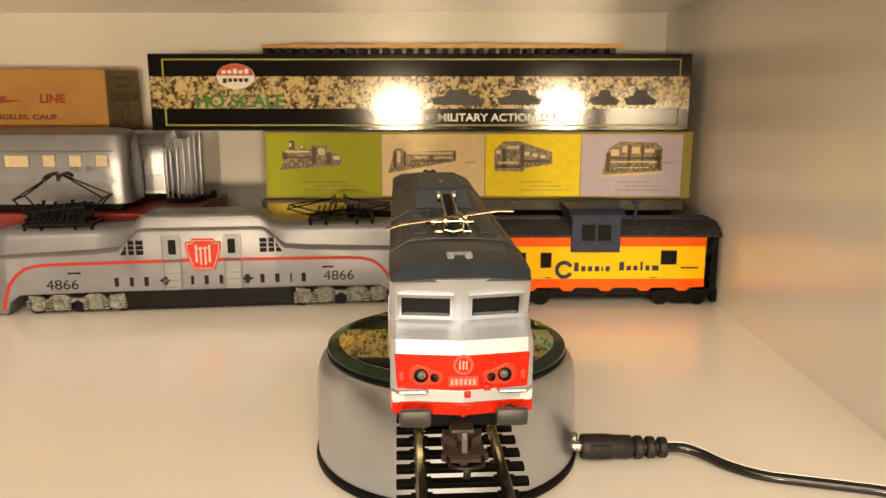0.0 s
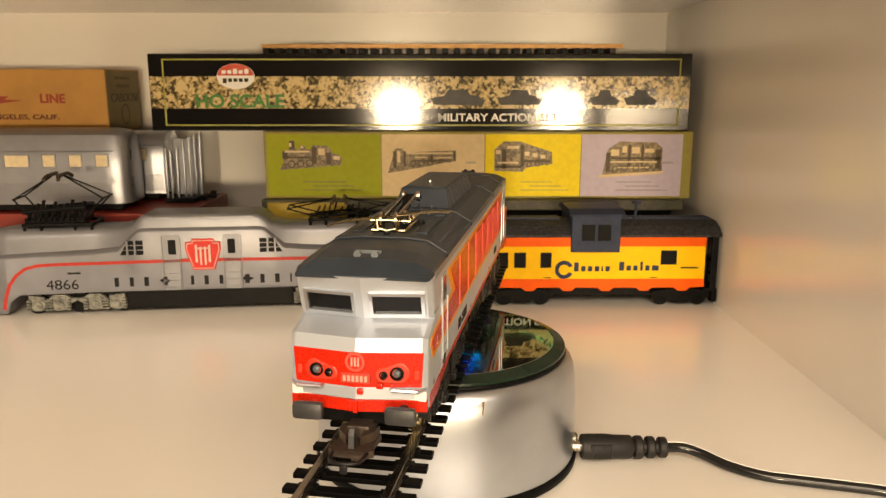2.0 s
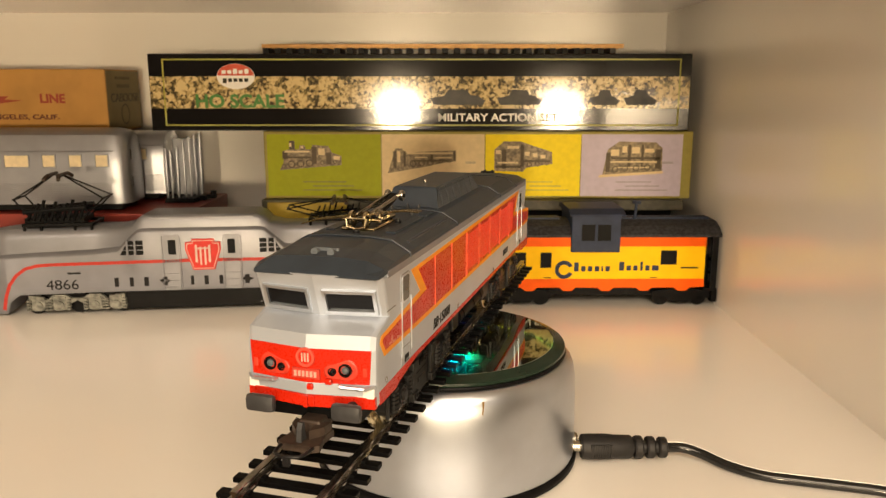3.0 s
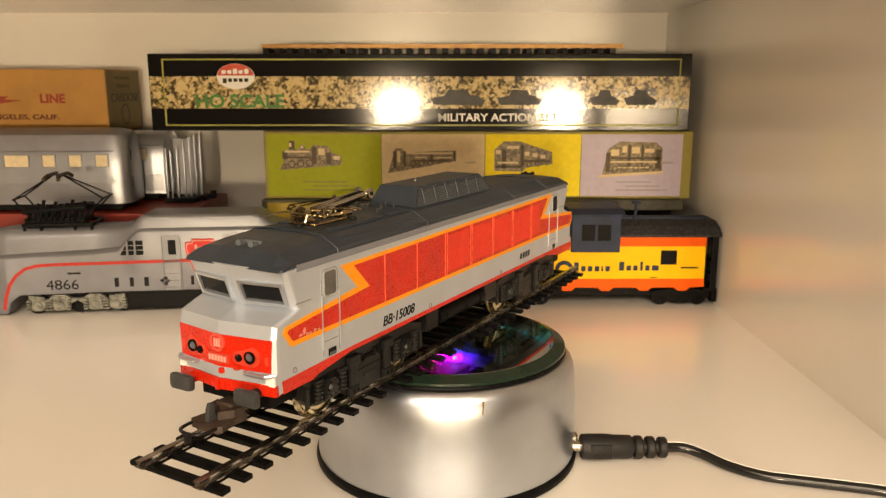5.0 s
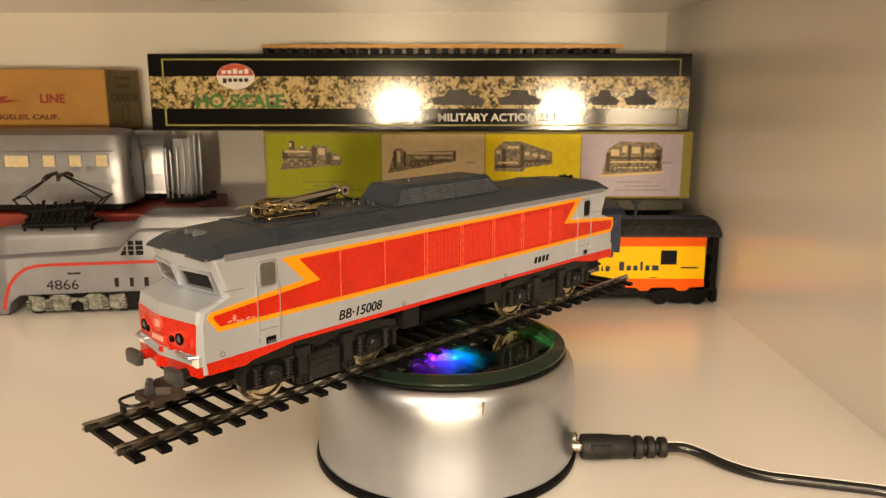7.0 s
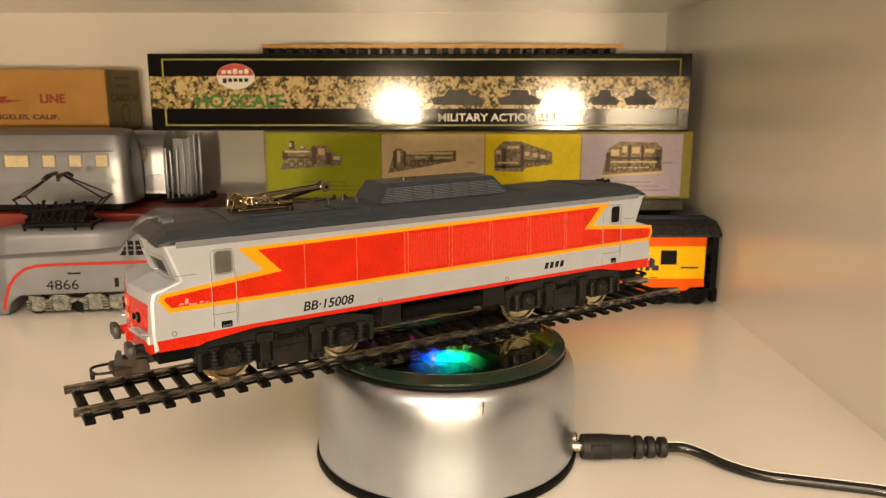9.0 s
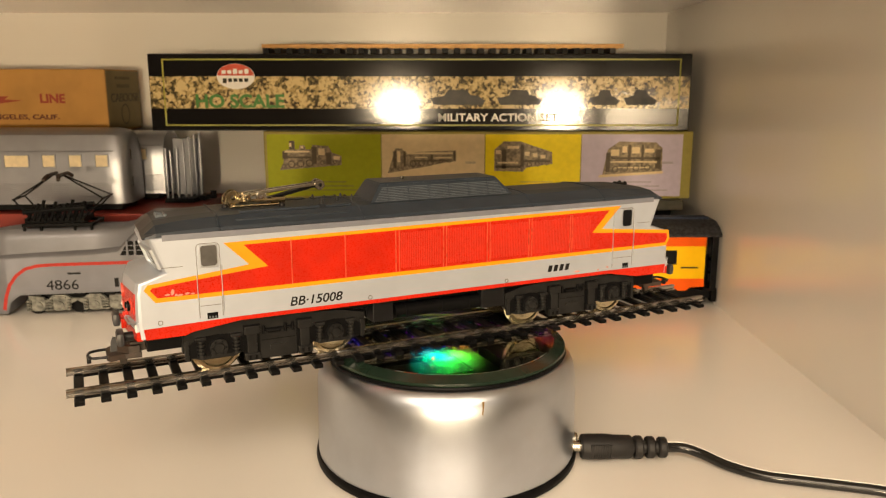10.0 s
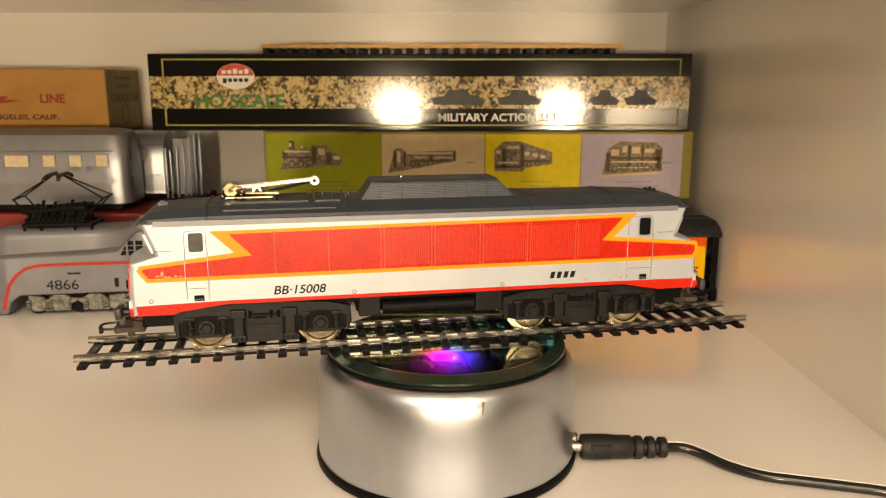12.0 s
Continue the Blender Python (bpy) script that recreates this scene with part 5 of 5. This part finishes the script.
def build_long_box():
    b = thing("long_model_train_box", "long glossy black box with a camouflage band", "box")
    X0, X1, Y0, Y1, Z0, Z1 = -183.2, 150.0, 228.0, 292.0, 99.6, 146.2
    c = part("carton", boxed(X0, X1, Y0, Y1, Z0, Z1, bevel=0.6), GLOSS_BLACK, b, "glossy black carton")
    part("camouflage_band", boxed(X0 + 0.5, X1 - 0.5, Y0 - 0.12, Y0 + 0.6, 113.2, 132.6), camouflage(), c, "tan camouflage print band")
    bm = bmesh.new()
    for q in ((-174.5, 143.4, 142.3, 143.2), (-174.5, 143.4, 102.6, 103.5), (-174.5, -173.6, 103.5, 142.3), (142.5, 143.4, 103.5, 142.3)):
        box(bm, q[0], q[1], Y0 - 0.3, Y0 + 0.5, q[2], q[3])
    part("border_line", bm, GOLD_LINE, c, "thin yellow-green border")
    ov = part("oval_mark", lathe([(0.01, -0.5), (11.6, -0.5), (11.6, 0.3), (0.01, 0.3)], 40, axis="y"), WHITE, c, "red and white oval maker's mark", m=at(-129.4, Y0, 132.6) @ Matrix.Diagonal((1, 1, 0.66, 1)))
    pts = [(11.2 * math.cos(math.pi * i / 20), 0.8 + 10.6 * math.sin(math.pi * i / 20)) for i in range(21)]
    part("oval_top", prism(pts, -0.75, -0.4), material("oval_red", (0.55, 0.06, 0.02), 0.35), ov)
    for k in range(5):
        part("mark_bar", boxed(-8.4 + k * 3.5, -5.9 + k * 3.5, -0.95, -0.7, 2.4, 5.6 + (1.2 if k in (2, 4) else 0), bevel=0.1), WHITE, ov)
        part("mark_bar", boxed(-8.0 + k * 3.3, -5.6 + k * 3.3, -0.8, -0.45, -4.9 - (1.2 if k == 0 else 0), -1.7, bevel=0.1), VEHICLE_INK, ov)
    lettering("box_word", "HO SCALE", 7.6, GREEN_INK, c, at(-155.5, Y0 - 0.2, 114.0) @ UPRIGHT, "green printed words", depth=0.3, wide=1.08, bold=0.35)
    lettering("box_word", "MILITARY ACTION SET", 4.5, WHITE, c, at(-5.5, Y0 - 0.1, 105.6) @ UPRIGHT, "white printed words", depth=0.3, wide=1.12, bold=0.15)
    # dark printed silhouettes of vehicles on the band
    for x, w in ((-8, 30), (33, 24), (90, 15), (111, 17)):
        pts = [(x, 115.4), (x + w, 115.4), (x + w + 2, 118), (x + w - 3, 121), (x + w * 0.75, 121.5), (x + w * 0.7, 124.4), (x + w * 0.3, 124.6), (x + w * 0.22, 121), (x - 2, 119.6)]
        part("printed_vehicle", prism(pts, Y0 - 0.25, Y0 + 0.2), VEHICLE_INK, c, "dark printed vehicle")
    return b


def build_picture_box():
    b = thing("picture_train_box", "flat olive box printed with four locomotive pictures", "box")
    X0, X1, Y0, Y1, Z0, Z1 = -114.6, 154.0, 229.0, 290.0, 57.0, 99.2
    c = part("carton", boxed(X0, X1, Y0, Y1, Z0, Z1, bevel=0.8), OLIVE_CARD, b, "olive carton edge")
    cols = [(-112.6, -41.2, CARD_GREEN), (-40.6, 23.8, CARD_CREAM), (24.4, 84.0, CARD_YELLOW), (84.6, 147.6, CARD_LILAC)]
    for i, (a, d, mat) in enumerate(cols):
        p = part("picture_panel", boxed(a, d, Y0 - 0.15, Y0 + 0.6, 58.6, 97.4), mat, c, ("moss green", "cream", "bright yellow", "pale lilac")[i] + " picture panel")
        if i == 0:
            pts = [(-105, 75), (-66, 78.2), (-66, 84), (-72, 86), (-74, 90), (-84, 90.8), (-85, 88), (-88, 88), (-89, 90.5), (-92, 90.5), (-92.6, 88), (-95, 88), (-95.4, 93), (-98, 93), (-98.6, 88), (-102, 87), (-102.6, 79)]
        elif i == 1:
            pts = [(-37, 73), (-32, 88.6), (-28, 88.6), (-26, 86), (6, 87.4), (6, 80.6), (-2, 79.6), (-14, 77)]
        elif i == 2:
            pts = [(30, 74.6), (30, 88), (36, 93), (46, 93), (66, 86.4), (66.5, 79), (50, 76.6), (48, 74)]
        else:
            pts = [(98, 72), (101, 88), (108, 93), (131, 92.4), (135, 89), (135.4, 74.4)]
        part("printed_engine", prism(pts, Y0 - 0.3, Y0), SEPIA, p, "sepia printed locomotive")
        lights = (((-101.5, -86, 86.0, 87.2), (-80.5, -76.5, 84.4, 88.6), (-71, -67, 81.5, 83.8), (-98.5, -97.2, 89.5, 92), (-91.4, -89.8, 88.6, 90)),
                  ((-25, 4, 85.0, 86.2), (-20, -12, 82.6, 83.4), (-31, -29, 80, 87), (-8, 3, 82.4, 83.2)),
                  ((31, 34, 85.2, 87.6), (38, 45.5, 88.4, 90.2), (49, 52, 84.0, 86.6), (54, 57, 83.2, 85.6), (59, 62, 82.4, 84.6), (32, 45, 79.2, 80.2)),
                  ((103, 108, 84, 88), (110, 113, 86, 90), (116, 121, 85.5, 89.5), (124, 130, 86, 88.5), (103, 132, 79.8, 80.7), (106, 128, 76.4, 77.0)))[i]
        for a0, a1, b0, b1 in lights:
            part("printed_light", boxed(a0, a1, Y0 - 0.4, Y0, b0, b1), CARD_CREAM, p)
        darks = (((-102, -85, 82.4, 83.6), (-84.6, -81.6, 79, 89.6), (-103, -99.8, 82, 86.8), (-98.6, -95.2, 88, 93.4), (-75.6, -72.4, 78.6, 86)),
                 ((-33.5, -31.4, 76, 87), (-22, 2, 80.4, 81.4), (-27, -25.6, 77, 87), (-10, -8.6, 80, 86.6), (4.2, 5.6, 81, 87)),
                 ((34.6, 37.4, 76, 88), (30.6, 47, 76.4, 78.0), (47, 65, 80.2, 81.4), (46.4, 48.4, 77, 91)),
                 ((113.6, 115.4, 76, 91), (100, 102.6, 74, 86), (122, 123.4, 75, 91), (103, 134, 82.0, 83.2), (131, 134.4, 76, 88)))[i]
        for a0, a1, b0, b1 in darks:
            part("printed_dark", boxed(a0, a1, Y0 - 0.38, Y0, b0, b1), INK_BROWN, p)
        wheels = (((-97.5, 78.6, 2.6), (-91.8, 79.0, 2.6), (-86.2, 79.4, 2.6), (-102.4, 77.4, 1.4), (-78, 79.6, 1.5), (-70, 80.2, 1.5)),
                  ((-21, 79.0, 2.3), (-15.6, 79.4, 2.3), (-10.2, 79.8, 2.3), (-3.6, 80.6, 1.5), (1.6, 81.0, 1.5)),
                  ((52, 78.4, 1.8), (57, 78.9, 1.8), (63, 79.6, 1.6)), ((106, 75.6, 2.2), (112, 76.0, 2.2), (119, 76.4, 2.2), (126, 76.8, 2.2)))[i]
        for wx, wz, wr in wheels:
            part("printed_wheel", lathe([(wr * 0.62, -0.42), (wr * 0.92, -0.42), (wr * 0.92, 0.2), (wr * 0.62, 0.2)], 16, centre=(wx, Y0, wz), axis="y"), INK_BROWN, p)
        if i == 3:
            part("printed_ground", prism([(96, 70.4), (136, 73), (136, 74.6), (96, 72)], Y0 - 0.32, Y0), CARD_CREAM, p)
        bm = bmesh.new()
        if i in (1, 3):
            x = d - 12
            box(bm, x, x + 6.5, Y0 - 0.3, Y0, 79.0, 80.4)
        w = (d - a) * 0.55
        for k in range(3):
            box(bm, a + 22 + 6 * (k % 2), a + 20 + w - 5 * (k % 3), Y0 - 0.22, Y0, 62.0 + k * 2.6, 62.8 + k * 2.6)
        part("print_line", bm, material("faint_ink", tuple(v * 0.72 for v in ((0.33, 0.33, 0.03), (0.72, 0.58, 0.36), (0.82, 0.68, 0.06), (0.52, 0.47, 0.52))[i]), 0.5), p)
    return b


def build_kraft_box():
    b = thing("kraft_model_box", "orange-brown cardboard model box with dark red print", "box")
    X0, X1, Y0, Y1, Z0, Z1 = -420.0, -220.5, 252.0, 308.0, 97.3, 137.5
    c = part("carton", boxed(X0, X1, Y0, Y1, Z0, Z1, bevel=0.7), KRAFT, b, "orange kraft carton")
    part("end_label", boxed(X1 - 0.4, X1 + 0.2, Y0 + 1, Y1 - 1, Z0 + 0.8, Z1 - 0.8), KRAFT_DARK, c, "olive end flap")
    lettering("box_word", "LINE", 5.4, DARK_RED_INK, c, at(-264.0, Y0 - 0.1, 116.2) @ UPRIGHT, "dark red printed word", depth=0.3, wide=1.05, bold=0.3)
    lettering("box_word", "ANGELES, CALIF.", 3.0, material("brown_red_ink", (0.12, 0.03, 0.015), 0.6), c, at(-299.0, Y0 - 0.1, 105.6) @ UPRIGHT, "small dark red printed words", depth=0.3, wide=1.45, bold=0.12)
    pts = [(-312, 120.6), (-284, 120.2), (-287, 118.2), (-275, 117.6), (-289, 115.8), (-312, 116.4)]
    part("arrow_mark", prism(pts, Y0 - 0.2, Y0 + 0.2), DARK_RED_INK, c, "dark red arrow mark")
    bm = bmesh.new()
    for z, w, h in ((131, 26, 2.0), (125.5, 22, 2.4)):
        for i in range(int(w / 3.6)):
            y = (Y0 + Y1) / 2 - w / 2 + i * 3.6
            box(bm, X1, X1 + 0.35, y, y + 2.2, z, z + h)
    part("end_mark", bm, material("dark_brown_ink", (0.12, 0.085, 0.04), 0.6), c, "dark printed marks")
    lettering("end_word", "CABOOSE", 5.6, INK_BROWN, c, at(X1 + 0.3, Y0 + 6, 116.4) @ pose(0, 0, 0, 90, 0, 90), "dark printed word", depth=0.3, wide=1.25)
    part("end_ring", lathe([(6.0, 0), (7.0, 0), (7.0, 0.4), (6.0, 0.4)], 24, centre=(X1, 280, 108), axis="x"), material("dark_brown_ink", (0.12, 0.085, 0.04), 0.6), c)
    return b


def build_spare_track():
    t = thing("spare_track_strip", "spare strip of track with brown rails and dark sleepers", "track")
    first = None
    x = -112.0
    for y in (239.0, 256.0):
        part("rail", boxed(-115, 110, y - 1.0, y + 1.0, 149.8, 152.4, bevel=0.2), material("brown_rail", (0.30, 0.16, 0.04), 0.4, 0.4), t, "brown tarnished rail")
    while x < 109:
        if first is None:
            first = part("sleeper", boxed(-1.9, 1.9, 235, 260, 146.3, 149.8, bevel=0.2), BLACK, t)
            first.location.x = x * MM
        else:
            o = new("sleeper", first.data)
            o.parent, o.location = t, (x * MM, 0, 0)
        x += 7.4
    return t


def build_flat_stock():
    """Low dark goods stock behind, on whose decks the boxes lie."""
    f = thing("dark_goods_wagon", "row of low dark model goods wagons carrying boxes", "railway wagon")
    deck = part("deck", boxed(-116, 148, 222, 292, 50.4, 56.8, bevel=0.5), material("dark_olive_plastic", (0.055, 0.05, 0.03), 0.55, vary=0.3), f, "dark olive deck")
    part("body", boxed(-110, 142, 226, 288, 9, 50.3, bevel=0.5), BLACK, f, "black wagon body")
    for x in (-90, -50, 0, 50, 90, 122):
        bm = bmesh.new()
        for y in (232, 280):
            rod(bm, (x, y, 5.2), (x, y + 2.4, 5.2), 5.2, 18)
        rod(bm, (x, 232, 5.2), (x, 282, 5.2), 1.2, 8)
        part("wheelset", bm, BLACK, f)
    part("yellow_cover", boxed(-112, -62, 219.6, 221.9, 44.5, 55.6, bevel=0.5), material("dull_yellow_card", (0.42, 0.30, 0.02), 0.5), deck, "dull yellow card edge")
    return f


# ---- the place ----
turntable, disc, wheel = build_turntable()
plug = build_plug()
track = build_track()
loco = build_locomotive()
build_running_gear(loco)
build_streamliner()
build_caboose()
build_support("red_model_box", "dark red flat model box lying behind the trains", material("dark_red_card", (0.22, 0.025, 0.015), 0.45, vary=0.15, scale=50), -420, -160, 208, 300, 0, 50.5)
build_passenger_car("polished silver streamlined passenger car with cream windows", at(-196.0, 216, 50.5) @ pose(0, 0, 0, 0, 0, 3), 200, True, 51.0)
build_passenger_car("polished silver passenger car standing behind another", at(-190.0, 262, 50.5), 200, False, 46.6)
build_gangway(at(-186, 252, 50.5) @ Matrix.Diagonal((0.78, 1, 0.9, 1)))
build_flat_stock()
build_picture_box()
build_long_box()
build_kraft_box()
build_spare_track()


# ---- what moves ----
# seconds and degrees
TURN = ((0, -86.45), (1, -93.05), (2, -99.45), (3, -105.9), (4, -112.6), (5, -119.45), (6, -126.15), (7, -133.05), (8, -140.1), (9, -147.2), (10, -154.3), (11, -161.5), (12, -168.85))
AXIS_X, AXIS_Y = -10.07, 2.77  # the axis in the locomotive's space


def motions():
    rows, disc_rows = [], []
    for t, degrees in TURN:
        turn = pose(0, 0, 0, 0, 0, degrees)
        rows.append((t, at(0, 0, RAIL_Z) @ turn @ at(-AXIS_X, -AXIS_Y, 0)))
        disc_rows.append((t, turn))
    walk(loco, rows)
    walk(track, rows)
    walk(disc, disc_rows)
    # the part of the stand-in wheel's turn that lies under the cover's clear middle
    hue = ((0.0, 0.80), (1.5, 0.76), (2.0, 0.71), (2.5, 0.66), (3.0, 0.57), (3.5, 0.38), (4.0, 0.18), (4.5, -0.02), (5.0, -0.13), (5.5, -0.18), (6.0, -0.24), (6.5, -0.27), (7.0, -0.30), (8.0, -0.37), (8.8, -0.45), (9.5, -0.54), (10.0, -0.63), (10.5, -0.76), (11.0, -0.88), (11.5, -1.08), (12.0, -1.16))
    walk(wheel, [(t, at(0, 10.0, 33.8) @ pose(0, 0, 0, 0, 0, 90 + 360 * h)) for t, h in hue])


motions()
